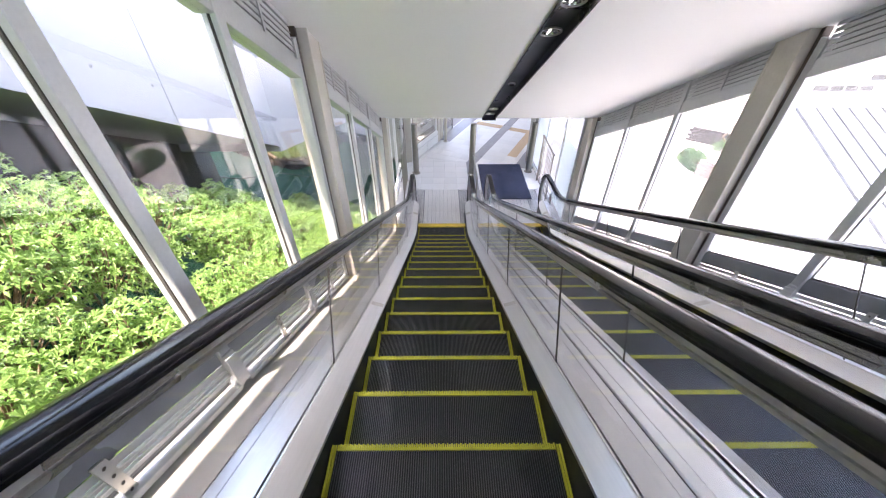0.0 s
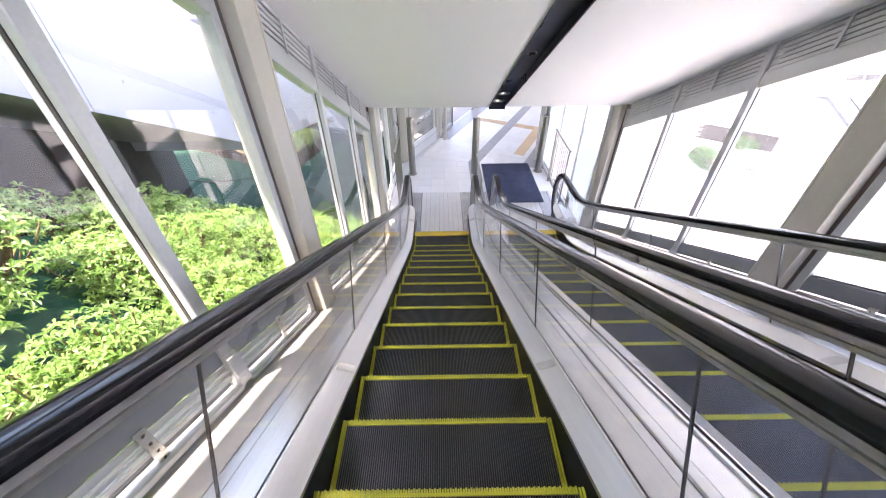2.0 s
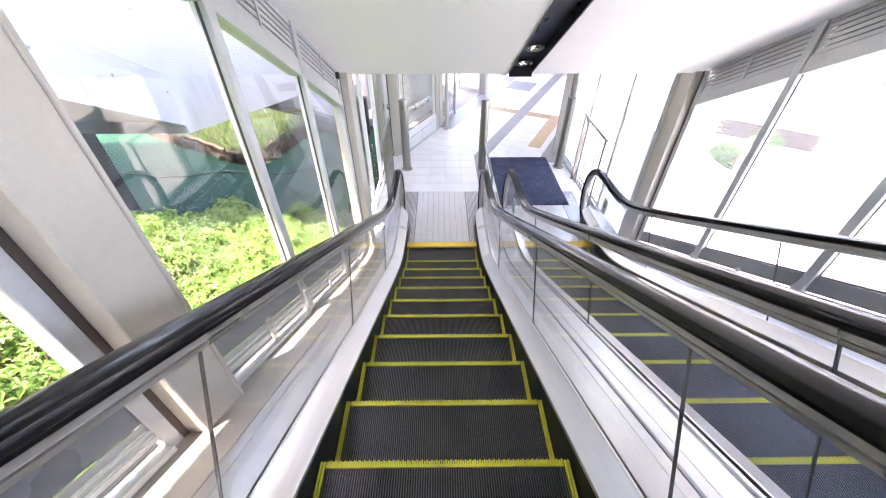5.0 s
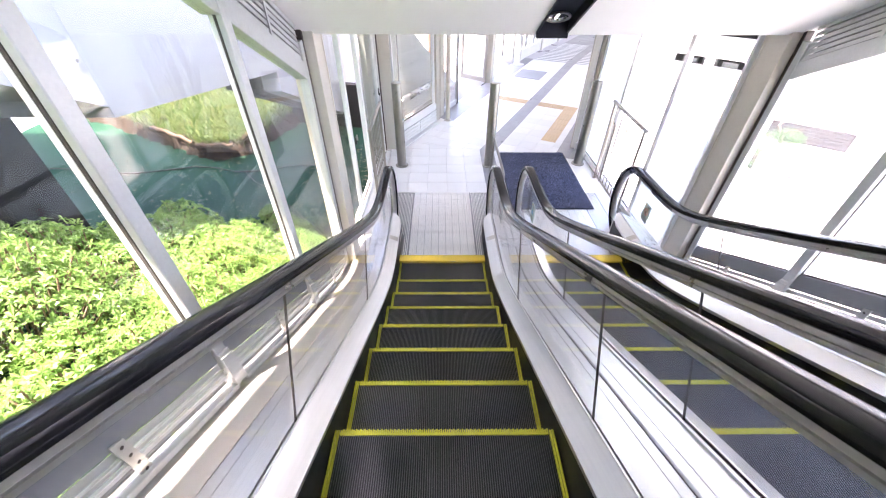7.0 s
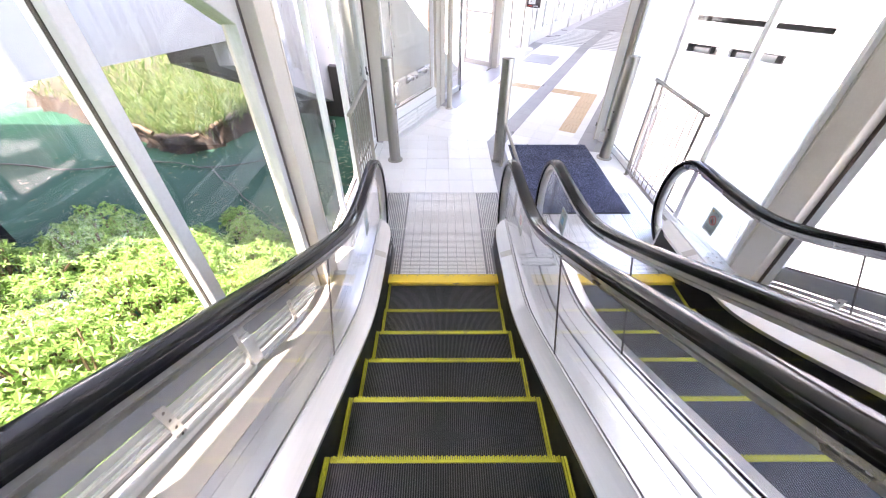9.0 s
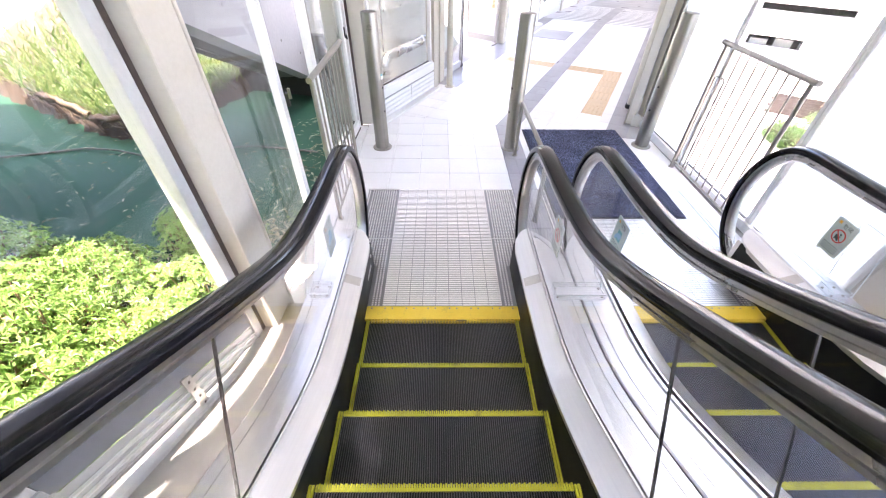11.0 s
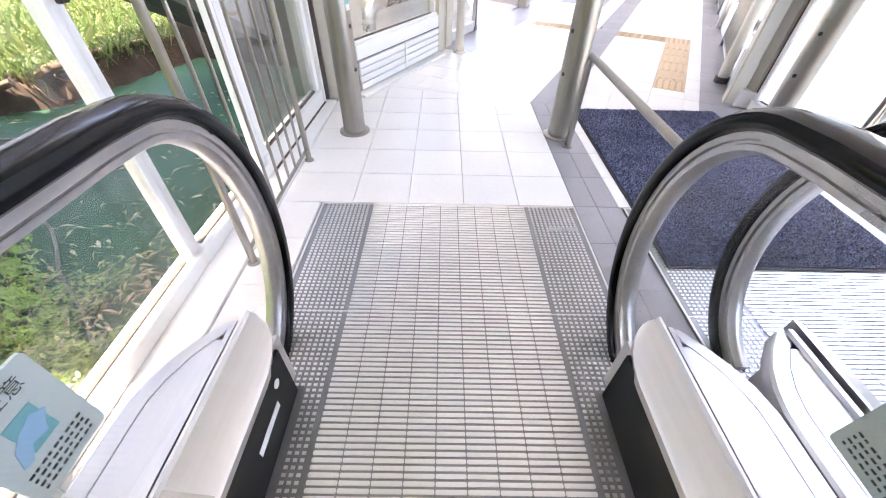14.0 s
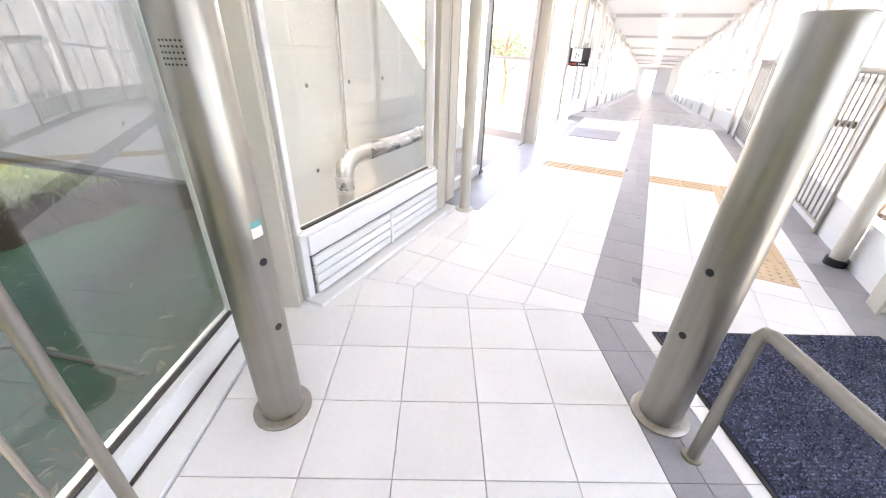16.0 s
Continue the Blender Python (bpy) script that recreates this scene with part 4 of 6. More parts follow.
def corridor_bays():
    for side, u, s_list in (("right", UR, [2.45] + frange(3.04, CORR_END, 2.61)), ("left", UL, frange(7.72, CORR_END, 2.61))):
        for a, b in zip(s_list, s_list[1:]):
            z0, z1 = ramp_z(a), ramp_z(b)
            w = thing("window_bay_%s" % side, "glazed corridor bay with white frame and mid rail", "window", "structure", at=CORR)
            def sheared(u0, u1, s0, s1, h0, h1):
                return MB().strip([[(u0, s, ramp_z(s) + h0), (u1, s, ramp_z(s) + h0), (u1, s, ramp_z(s) + h1), (u0, s, ramp_z(s) + h1)] for s in (s0, s1)], True)
            top = 2.44 if b < RAMP0 else 2.28
            part("pane", sheared(u - 0.004, u + 0.004, a + 0.06, b - 0.02, 0.3, top), M_FROST if (side == "right" and a < 2.6) else M_GLASS_C, w, shadow=False)
            part("sill", sheared(u - 0.05, u + 0.05, a + 0.07, b - 0.01, 0.0, 0.31), M_FRAME_W, w)
            part("mid_rail", sheared(u - 0.02, u + 0.02, a + 0.07, b - 0.01, 1.06, 1.10), M_FRAME_W, w)
            part("head", sheared(u - 0.04, u + 0.04, a + 0.07, b - 0.01, top - 0.08, top + 0.02), M_FRAME_W, w)
            for q in ((1, 2) if b - a > 2 else ()):
                m = a + (b - a) * q / 3
                part("stile", MB().box(u - 0.025, u + 0.025, m - 0.02, m + 0.02, ramp_z(m) + 0.312, ramp_z(m) + top - 0.09), M_FRAME_W, w)
            if abs(a - 3.04) < 0.01:
                continue
            c = thing("column_corridor_%s" % side, "cream steel column of the glazed corridor", "column", "structure", at=CORR)
            ui = u - 0.10 if side == "right" else u + 0.10
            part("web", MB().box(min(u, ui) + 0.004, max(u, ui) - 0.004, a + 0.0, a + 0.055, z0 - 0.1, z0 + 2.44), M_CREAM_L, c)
            # Flanges past 9 m get the paler cream, their brightness painted in.
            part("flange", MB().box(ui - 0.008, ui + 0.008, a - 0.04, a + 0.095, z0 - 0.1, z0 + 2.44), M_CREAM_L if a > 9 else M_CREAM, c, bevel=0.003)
corridor_bays()
# glass doors standing open in the two side doorways
def door_leaf(name, u, s_, ang, L):
    """A framed glass leaf, hinged at (u, s_) and turned out of the corridor."""
    dr = thing(name, "open glass door leaf with beige frame and mid rail", "door", "structure", at=CORR @ pose(u, s_, 0, 0, 0, ang))
    part("glass", MB().box(0.05, L - 0.05, -0.005, 0.005, 0.13, 2.29), M_GLASS, dr, shadow=False)
    for z0, z1 in ((0.03, 0.14), (1.075, 1.115), (2.28, 2.36)):
        part("rail", MB().box(0.061, L - 0.061, -0.022, 0.022, z0, z1), M_DOOR, dr, bevel=0.003)
    for x in (0.0, L - 0.06):
        part("stile", MB().box(x, x + 0.06, -0.025, 0.025, 0.02, 2.36), M_DOOR, dr, bevel=0.003)
    part("door_handle", MB().tube([(L - 0.10, -0.02, 0.85), (L - 0.10, -0.06, 0.87), (L - 0.10, -0.06, 1.20), (L - 0.10, -0.02, 1.22)], 0.011, 8), M_POST, dr, smooth=True)
door_leaf("door_1", -1.476, 5.36, 168, 0.78)
door_leaf("door_2", -1.435, 7.46, 144, 0.62)
fx = thing("side_panel", "fixed glass panel with dark end post beside the doorway", "window", "structure", at=CORR)
part("glass", MB().box(-1.476, -1.466, 2.86, 3.58, 0.10, 2.40), M_GLASS, fx, shadow=False)
part("bottom_rail", MB().box(-1.49, -1.45, 2.85, 3.575, 0.012, 0.11), M_FRAME, fx, bevel=0.003)
part("end_post", MB().box(-1.492, -1.448, 3.58, 3.615, 0.012, 2.44), M_FRAME, fx, "grey metal end post", bevel=0.003)
part("post_edge", MB().box(-1.447, -1.441, 3.584, 3.611, 0.012, 2.44), M_BEAD, fx, "dark rubber edge")
part("foot", MB().box(-1.50, -1.435, 3.56, 3.64, 0.007, 0.05), M_SLOT, fx, "dark floor bracket", bevel=0.003)
c_column("column_door", UL - 0.10, UL + 0.06, 5.42, 5.58)
c_column("column_door", UL - 0.05, UL + 0.03, 5.64, 5.76, M_FRAME_W)
# Canopy out of view, added to keep the sun off doors and porch.
pc = MB().box(-2.75, UL - 0.301, 2.0, 9.2, 2.46, 2.66)
solo("porch_shade_canopy", pc, M_CEIL, "added unseen white canopy shading the side doorways", "ceiling", "structure", at=CORR)
solo("porch_floor", MB().box(-3.6, UL - 0.09, 2.4, 9.0, -0.2, -0.012), M_PAVE, "pale paved porch outside the side doorway", "floor", "structure", at=CORR)
for s0, s1 in ((2.86, 5.40), (5.78, 7.66)):
    solo("threshold", MB().box(UL - 0.08, UL - 0.051, s0, s1, -0.01, 0.005), M_STEEL, "grey metal threshold strip across the side doorway", "threshold", "structure", at=CORR)
# notice board on its stand
nb = thing("notice_board", "black framed notice board with white sheet on a stand", "sign", at=CORR @ pose(-1.29, 7.55, 0))
part("panel", MB().box(-0.20, 0.20, -0.015, 0.015, 0.96, 1.25), M_SCREEN, nb, bevel=0.004)
part("sheet", MB().box(-0.105, 0.07, -0.019, -0.0155, 1.035, 1.238), M_PAPER, nb, "white printed sheet")
part("sheet_border", MB().box(-0.075, 0.040, -0.0205, -0.0192, 1.065, 1.21), M_FRAME, nb)
part("sheet_inner", MB().box(-0.068, 0.033, -0.0218, -0.0207, 1.072, 1.203), M_PAPER, nb)
bars = MB()
for a, z in ((-0.04, 1.15), (0.0, 1.135), (-0.045, 1.10)):
    bars.box(a, a + 0.022, -0.0230, -0.0220, z - 0.018, z + 0.012)
part("print_bars", bars, M_SIGN_DK, nb)
rb = MB()
for k in range(5):
    rb.box(-0.15 + 0.03 * k, -0.128 + 0.03 * k, -0.0175, -0.0152, 0.985, 1.005)
part("red_bars", rb, M_SIGN_RED, nb)
rb = MB()
for k in range(4):
    rb.box(0.03 + 0.03 * k, 0.05 + 0.03 * k, -0.0175, -0.0152, 0.985, 1.005)
part("white_bars", rb, M_PAPER, nb)
part("pole", MB().tube([(0, 0.02, 0.02), (0, 0.02, 0.95)], 0.018, 12), M_FRAME_W, nb, smooth=True)
part("base", MB().cyl(0, 0.02, 0, 0.02, 0.16, 24), M_FRAME_W, nb, smooth=True)
# corridor light line and cross beams
lt = thing("light_line", "white fluorescent light line along the corridor ceiling", "ceiling light", at=CORR)
for k in range(12):
    s = 9.3 + 2.7 * k
    part("tube", MB().bar((0.03, s, ramp_z(s) + 2.275), (0.03, s + 2.3, ramp_z(s + 2.3) + 2.275), 0.10, 0.05), M_TUBE, lt)
for k in range(6):
    s = 12 + 5.0 * k
    bm_ = thing("beam_corridor", "white ceiling beam with grey slot", "beam", "structure", at=CORR)
    part("beam", MB().box(UL, UR, s, s + 0.20, ramp_z(s) + 2.20, ramp_z(s) + 2.31), M_FRAME_W, bm_)
    for a, b in ((-1.25, -0.2), (0.25, 1.3)):
        part("slot", MB().box(a, b, s - 0.004, s - 0.001, ramp_z(s) + 2.215, ramp_z(s) + 2.285), M_FRAME, bm_)
ew = MB()
zf = ramp_z(CORR_END)
ew.box(UL - 0.3, -0.9, CORR_END, CORR_END + 0.2, zf - 0.3, zf + 2.5)
ew.box(0.2, UR + 0.3, CORR_END, CORR_END + 0.2, zf - 0.3, zf + 2.5)
ew.box(-0.9, 0.2, CORR_END, CORR_END + 0.2, zf + 2.0, zf + 2.5)
solo("wall_end", ew, M_WHITEW, "white end wall of the corridor with a bright doorway", "wall", "structure", at=CORR)

# ---- mats ----
mat1 = thing("door_mat", "large dark blue-grey looped carpet mat on the landing", "mat")
part("carpet", MB().box(1.0, 2.12, -0.45, 1.32, 0.002, 0.011), M_MATC, mat1)
part("edge", MB().prism([(0.985, -0.465), (2.135, -0.465), (2.135, 1.335), (0.985, 1.335)], "z", 0.001, 0.006), M_MATE, mat1)
tf = random.Random(5)
tv, tq = [], []
for i in range(26000):
    x, y = tf.uniform(1.002, 2.118), -0.44 + 0.0135 * tf.randrange(131) + tf.gauss(0, 0.0022)
    a, r, h = tf.uniform(0, 6.28), tf.uniform(0.003, 0.0065), tf.uniform(0.003, 0.011)
    k = len(tv)
    for j in range(3):
        tv.append((x + r * math.cos(a + 2.1 * j), y + r * math.sin(a + 2.1 * j), 0.0105))
    tv.append((x, y, 0.011 + h))
    tq += [(k, k + 1, k + 3), (k + 1, k + 2, k + 3), (k + 2, k, k + 3)]
M_TUFT = surface("mat_tuft", (0.06, 0.07, 0.13), (0.20, 0.22, 0.33), 0.95, 0, 3, 80, None, 0, 0.02, vary=0.85, island=True)
part("fibre", raw_mesh("fibre", tv, tq, M_TUFT), None, mat1, kind="stuff")
mat2 = thing("floor_mat", "small flat grey mat on the corridor tiles", "mat", at=CORR)
part("carpet", MB().box(-1.03, -0.29, 6.30, 7.15, 0.001, 0.009), M_TILE_G, mat2, bevel=0.003)

# ---- small fittings on the escalators ----
M_ACR_EDGE = surface("acrylic_edge", (0.70, 0.74, 0.74), (0.80, 0.83, 0.83), 0.25, 0.0, 4, 60, None, 0.0)
def stopper(x0, x1, y, z):
    """A shallow clear tray with a pale rim, screwed to the deck."""
    b = thing("deck_guard", "clear acrylic guard tray screwed to the escalator deck", "guard")
    y0, y1, h = y - 0.052, y + 0.052, 0.045
    shell = MB().strip([[(x0, y0, z + q), (x1, y0, z + q), (x1, y1, z + q), (x0, y1, z + q), (x0, y0, z + q)] for q in (0.002, h)])
    part("case", shell, M_ACRYL, b, shadow=False)
    for q, rr in ((h, 0.0028), (0.004, 0.002)):
        part("rim", MB().tube([(x0, y0, z + q), (x1, y0, z + q), (x1, y1, z + q), (x0, y1, z + q), (x0, y0 + 0.001, z + q)], rr, 6), M_ACR_EDGE, b, smooth=True)
    part("base_sheet", MB().box(x0 + 0.006, x1 - 0.006, y0 + 0.006, y1 - 0.006, z + 0.0030, z + 0.0050), M_DECK_D, b)
    for x in (x0 + 0.018, x1 - 0.018):
        for yy in (y0 + 0.018, y1 - 0.018):
            part("screw", MB().tube([(x, yy, z + 0.005), (x, yy, z + 0.012)], 0.007, 10), M_POST, b, smooth=True)
    return b
stopper(-0.767, -0.660, -1.575, deck_z(-1.575, 0.135, 0.27))
stopper(0.655, 0.950, -1.585, deck_z(-1.585, 0.135, 0.27))
stopper(2.280, 2.387, -1.575, deck_z(-1.575, 0.135, 0.27))
def notice(x, y, z, kind, face):
    """An upright safety notice on the balustrade glass; face: the side that it shows."""
    s = thing("warning_sign", "pale green upright notice on balustrade glass, " + ("red prohibition ring" if kind == "no" else "blue hand pictogram"), "sign",
              group="balustrade notices", at=pose(x, y, z, 0, 0, 90 if face > 0 else -90))
    def flat(poly, d=0.0041):
        return MB().prism(poly, "y", -0.003, -d)
    w, h = 0.068, 0.105
    corner = [(sx_ * (w - 0.008 + 0.008 * math.cos(a)), sz_ * (h - 0.008 + 0.008 * math.sin(a))) for sx_, sz_, aa in ((1, 1, (0, 0.8, 1.57)), (-1, 1, (1.57, 0.8, 0)), (-1, -1, (0, 0.8, 1.57)), (1, -1, (1.57, 0.8, 0))) for a in aa]
    part("plate", MB().prism(corner, "y", -0.003, 0.003), M_SIGN, s)
    if kind == "no":
        rg = MB().strip([[(q * math.cos(2 * math.pi * k / 36), -0.003 - o, 0.012 + q * math.sin(2 * math.pi * k / 36)) for q, o in ((0.040, 0), (0.040, 0.0012), (0.033, 0.0012), (0.033, 0))] for k in range(37)])
        part("ring", rg, M_SIGN_RED, s)
        part("slash", flat([(-0.0255, 0.0335), (-0.0215, 0.0375), (0.0255, -0.0095), (0.0215, -0.0135)], 0.0044), M_SIGN_RED, s)
        part("symbol", flat([(-0.016, -0.012), (-0.006, -0.006), (0.004, -0.015), (0.012, -0.012), (0.004, 0.004), (0.014, 0.012), (0.010, 0.018), (-0.002, 0.012), (-0.010, 0.020), (-0.018, 0.016)]), M_SIGN_DK, s)
        part("symbol_dot", flat([(0.006 + 0.006 * math.cos(k), 0.026 + 0.006 * math.sin(k)) for k in (0, 1.05, 2.1, 3.14, 4.2, 5.24)]), M_SIGN_DK, s)
        part("amber_mark", flat([(-0.050, 0.075), (-0.034, 0.075), (-0.034, 0.091), (-0.050, 0.091)]), M_SIGN_AMB, s)
    else:
        part("panel", flat([(-0.022, -0.028), (0.024, -0.028), (0.024, 0.040), (-0.022, 0.040)]), M_SIGN_TEAL, s)
        part("symbol", flat([(-0.044, -0.030), (-0.030, -0.034), (-0.014, -0.012), (0.010, -0.018), (0.016, -0.004), (0.030, 0.012), (0.012, 0.026), (-0.016, 0.016), (-0.034, 0.000)], 0.0046), M_SIGN_BLUE, s)
        part("amber_mark", flat([(-0.052, 0.072), (-0.030, 0.072), (-0.041, 0.090)]), M_SIGN_AMB, s)
    ln = MB()
    for i in range(4):
        for q in range(9):
            ln.box(-0.052 + 0.0115 * q, -0.0435 + 0.0115 * q - 0.003 * ((i + q) % 2), -0.0041, -0.003, -0.052 - 0.012 * i, -0.048 - 0.012 * i)
    part("print_bars", ln, M_SIGN_DK, s, kind="stuff")
    word = bpy.data.curves.new("word", "FONT")
    word.body, word.size, word.align_x = ("危険" if kind == "no" else "注意"), 0.030, "CENTER"
    tmp = bpy.data.objects.new("word", word)
    me = bpy.data.meshes.new_from_object(tmp)
    bpy.data.objects.remove(tmp)
    me.materials.append(M_SIGN_DK)
    wo = part("word", me, None, s)
    wo.matrix_local = Matrix.Translation((0.012, -0.0046, 0.066)) @ Euler((radians(90), 0, 0)).to_matrix().to_4x4()
    return s
notice(-0.640, -1.435, 0.605, "hand", 1)
notice(0.640, -1.46, 0.625, "no", -1)
notice(0.985, -1.46, 0.625, "hand", -1)
notice(2.225, -1.46, 0.62, "no", -1)
def guard_panel(xb, xt, y0, y1, z0, z1):
    """A leaning clear sheet with a rounded upper corner and pale polished edges."""
    gp = thing("guard_panel", "clear acrylic anti-climb sheet with pale edges beside the balustrade", "guard")
    def at_(y, z):
        return (xb + (xt - xb) * (z - z0) / (z1 - z0), y, z)
    r = 0.03
    ring = [at_(y0, z0), at_(y1, z0)] + [at_(y1 - r + r * math.cos(a), z1 - r + r * math.sin(a)) for a in (0, 0.5, 1.05, 1.57)] + [at_(y0, z1)]
    part("sheet", MB().add(ring, [tuple(range(len(ring)))]), M_ACRYL, gp, shadow=False)
    part("polished_edge", MB().tube(ring + [at_(y0, z0 + 0.001)], 0.0032, 6), M_ACR_EDGE, gp, smooth=True)
    return gp
guard_panel(-0.80, -0.70, -1.617, -1.436, 0.29, 0.72)
guard_panel(0.957, 0.85, -1.535, -1.40, 0.29, 0.66)
guard_panel(2.42, 2.32, -1.617, -1.436, 0.29, 0.72)
fl = thing("fallen_leaf", "small curled dry leaf lying on the yellow comb", "leaf")
part("blade", MB().strip([[(0.09 + 0.011 * k, -1.567 + dy * math.sin(0.45 * k + 0.3), 0.006 + 0.004 * (1 - abs(dy) / 0.008) + 0.001 * k) for dy in (-0.008, 0.0, 0.008)] for k in range(7)]), M_LITTER, fl, smooth=True)
pk = thing("maker_label", "small plain white label strip on the black skirt", "label")
part("strip", MB().box(-0.5048, -0.5025, -1.30, -1.16, 0.10, 0.125), M_PAPER, pk)
part("dot", MB().tube([(-0.5048, -1.13, 0.17), (-0.502, -1.13, 0.17)], 0.014, 16), M_PAPER, pk)

# ---- outside: planted bank, weed sheet, concrete stair ----
rng = random.Random(11)
def bank_z(x, y):
    """Soil of the planted bank: falls with the escalator, rises away from it."""
    k = 0.36 + 0.40 * min(1.0, max(0.0, (-y - 2.6) / 3.4))
    f = -0.22 + k * max(0.0, -1.2 - x) - 2.2 * max(0.0, -3.08 - x)
    return max(-0.32, N(y) + f) + 0.03 * noise.noise(Vector((x * 2, y * 2, 0)))
bk = MB()
xs, ys = frange(-6.5, -1.16, 0.25), frange(-13, -0.9, 0.25)
bk.strip([[(x, y, bank_z(x, y)) for x in xs] for y in ys])
solo("bank", bk, M_TARP, "sloping planted bank under dark green weed sheet", "ground", "structure", smooth=True)
tp = MB()
xs, ys = frange(-9, -1.16, 0.16), frange(-4.5, 5.4, 0.16)
tp.strip([[(x, y, max(-0.30, bank_z(x, y) + 0.02 if y < -0.9 else -0.3) + 0.018 * noise.noise(Vector((x * 3.1, y * 3.1, 4))) + 0.03 * noise.noise(Vector((x * 0.9, y * 0.9, 7)))) for x in xs] for y in ys])
solo("weed_sheet", tp, M_TARP, "dark green woven weed control sheet on the ground", "ground", "structure", smooth=True)
seam = thing("sheet_cable", "thin black cable lying across the green sheet", "cable")
part("cable", MB().tube([(-7, 1.25 + 0.1 * math.sin(k), -0.26) if k == 0 else (-7 + 0.42 * k, 1.1 + 0.12 * math.sin(1.3 * k) + 0.02 * k, -0.27 + 0.01 * math.sin(2.1 * k)) for k in range(14)], 0.012, 6), M_BEAD, seam, smooth=True)
seam2 = thing("sheet_cable", "thin black cable crossing the green sheet towards the window", "cable")
part("cable", MB().tube([(-1.55 - 0.16 * k, -0.75 + 0.155 * k + 0.025 * math.sin(1.7 * k), -0.262 + 0.008 * math.sin(2.3 * k)) for k in range(13)], 0.009, 6), M_BEAD, seam2, smooth=True)
def azalea(seed):
    """A low shrub: leaf whorls on short stems over a rounded, uneven crown."""
    r = random.Random(seed)
    lv, lf = [], []
    stems = MB()
    for i in range(300):
        a, q = r.uniform(0, 6.283), math.sqrt(r.random())
        rad = 0.34 * q * (0.85 + 0.3 * r.random())
        hx, hy = rad * math.cos(a), rad * math.sin(a)
        hz = 0.30 * (1 - 0.75 * q ** 2.2) * (0.60 + 0.6 * r.random() ** 0.7)
        c = Vector((hx, hy, hz))
        lean = Vector((hx * 1.2, hy * 1.2, 0.45 + 0.2 * r.random())).normalized()
        u = lean.orthogonal().normalized()
        w = lean.cross(u)
        if i % 5 == 0:
            stems.tube([(hx * 0.35, hy * 0.35, 0.0), (hx * 0.8, hy * 0.8, hz * 0.6), tuple(c)], 0.004, 4)
        n = r.randint(6, 9)
        for k in range(n):
            b = 6.283 * k / n + r.uniform(-0.3, 0.3)
            out = u * math.cos(b) + w * math.sin(b)
            tip = r.uniform(0.35, 0.9) if k % 2 else r.uniform(-0.1, 0.4)
            L = r.uniform(0.024, 0.046)
            d = (out + lean * tip).normalized()
            side = d.cross(lean).normalized() * L * r.uniform(0.15, 0.21)
            p0, p1, p2 = c, c + d * L * 0.55 + lean * 0.004, c + d * L - lean * 0.006
            j = len(lv)
            lv += [tuple(p0), tuple(p1 + side), tuple(p2), tuple(p1 - side)]
            lf.append((j, j + 1, j + 2, j + 3))
    return raw_mesh("leaves", lv, lf, M_LEAF), stems.made("twigs", M_BARK)
AZ = [azalea(100 + k) for k in range(5)]
spots = []
for y in frange(-8.6, -0.6, 0.37):
    for x in frange(-3.10, -1.34, 0.37):
        px, py = x + rng.uniform(-0.13, 0.13), y + rng.uniform(-0.13, 0.13)
        if (noise.noise(Vector((px * 1.5 + 3, py * 1.5, 1.7))) > (0.30 if px < -2.0 else 0.38) and py < -2.6) or py > (-1.20 if px > -2.3 else -0.70):
            continue
        spots.append((min(px, -1.50), py))
spots += [(-2.52, -0.20), (-2.27, -0.50), (-2.02, -0.68)]
for px, py in spots:
    lm, tm = AZ[rng.randrange(5)]
    sc = rng.uniform(0.85, 1.25) * (0.62 if py > -0.75 else 1.0)
    bsh = thing("azalea_bush", "low bright green azalea bush on the sloping bank", "bush", group="azaleas on the bank",
                at=Matrix.Translation((px, py, bank_z(px, py) - 0.02)) @ Matrix.Rotation(rng.uniform(0, 6.28), 4, "Z") @ Matrix.Diagonal((sc, sc, sc * rng.uniform(0.95, 1.6), 1)))
    part("leaves", lm, None, bsh)
    part("twigs", tm, None, bsh)
# far bank with grass, rotten log edge
M_LOG = surface("rotten_log", (0.05, 0.032, 0.02), (0.13, 0.09, 0.055), 0.9, 0.0, 5, 60, (1, 1, 0.2), 0.6)
def far_z(x, y):
    w = 0.13 * noise.noise(Vector((x * 1.7, y * 1.7, 5))) + 0.10 * noise.noise(Vector((x * 6, y * 6, 2))) + 0.04 * noise.noise(Vector((x * 14, y * 14, 6)))
    a = y - 1.68 - 0.55 * max(0.0, -4.25 - x)
    b = -3.84 + 0.30 * (y - 1.5) - x
    t = 0.5 * (a + b - math.sqrt((a - b) ** 2 + 0.10)) + w + 0.22
    return -0.38 + 0.33 * min(1.0, max(0.0, t - 0.10) / 0.14) + 0.22 * max(0.0, t - 0.34) + 0.05 * noise.noise(Vector((x * 2.5, y * 2.5, 3)))
fb = MB()
xs, ys = frange(-8.5, -2.3, 0.06), frange(0.9, 7.0, 0.07)
fb.strip([[(x, y, far_z(x, y)) for x in xs] for y in ys])
solo("bank_far", fb, M_SOIL, "earth bank with exposed roots beyond the green sheet", "ground", "structure", smooth=True)
gv, gf = [], []
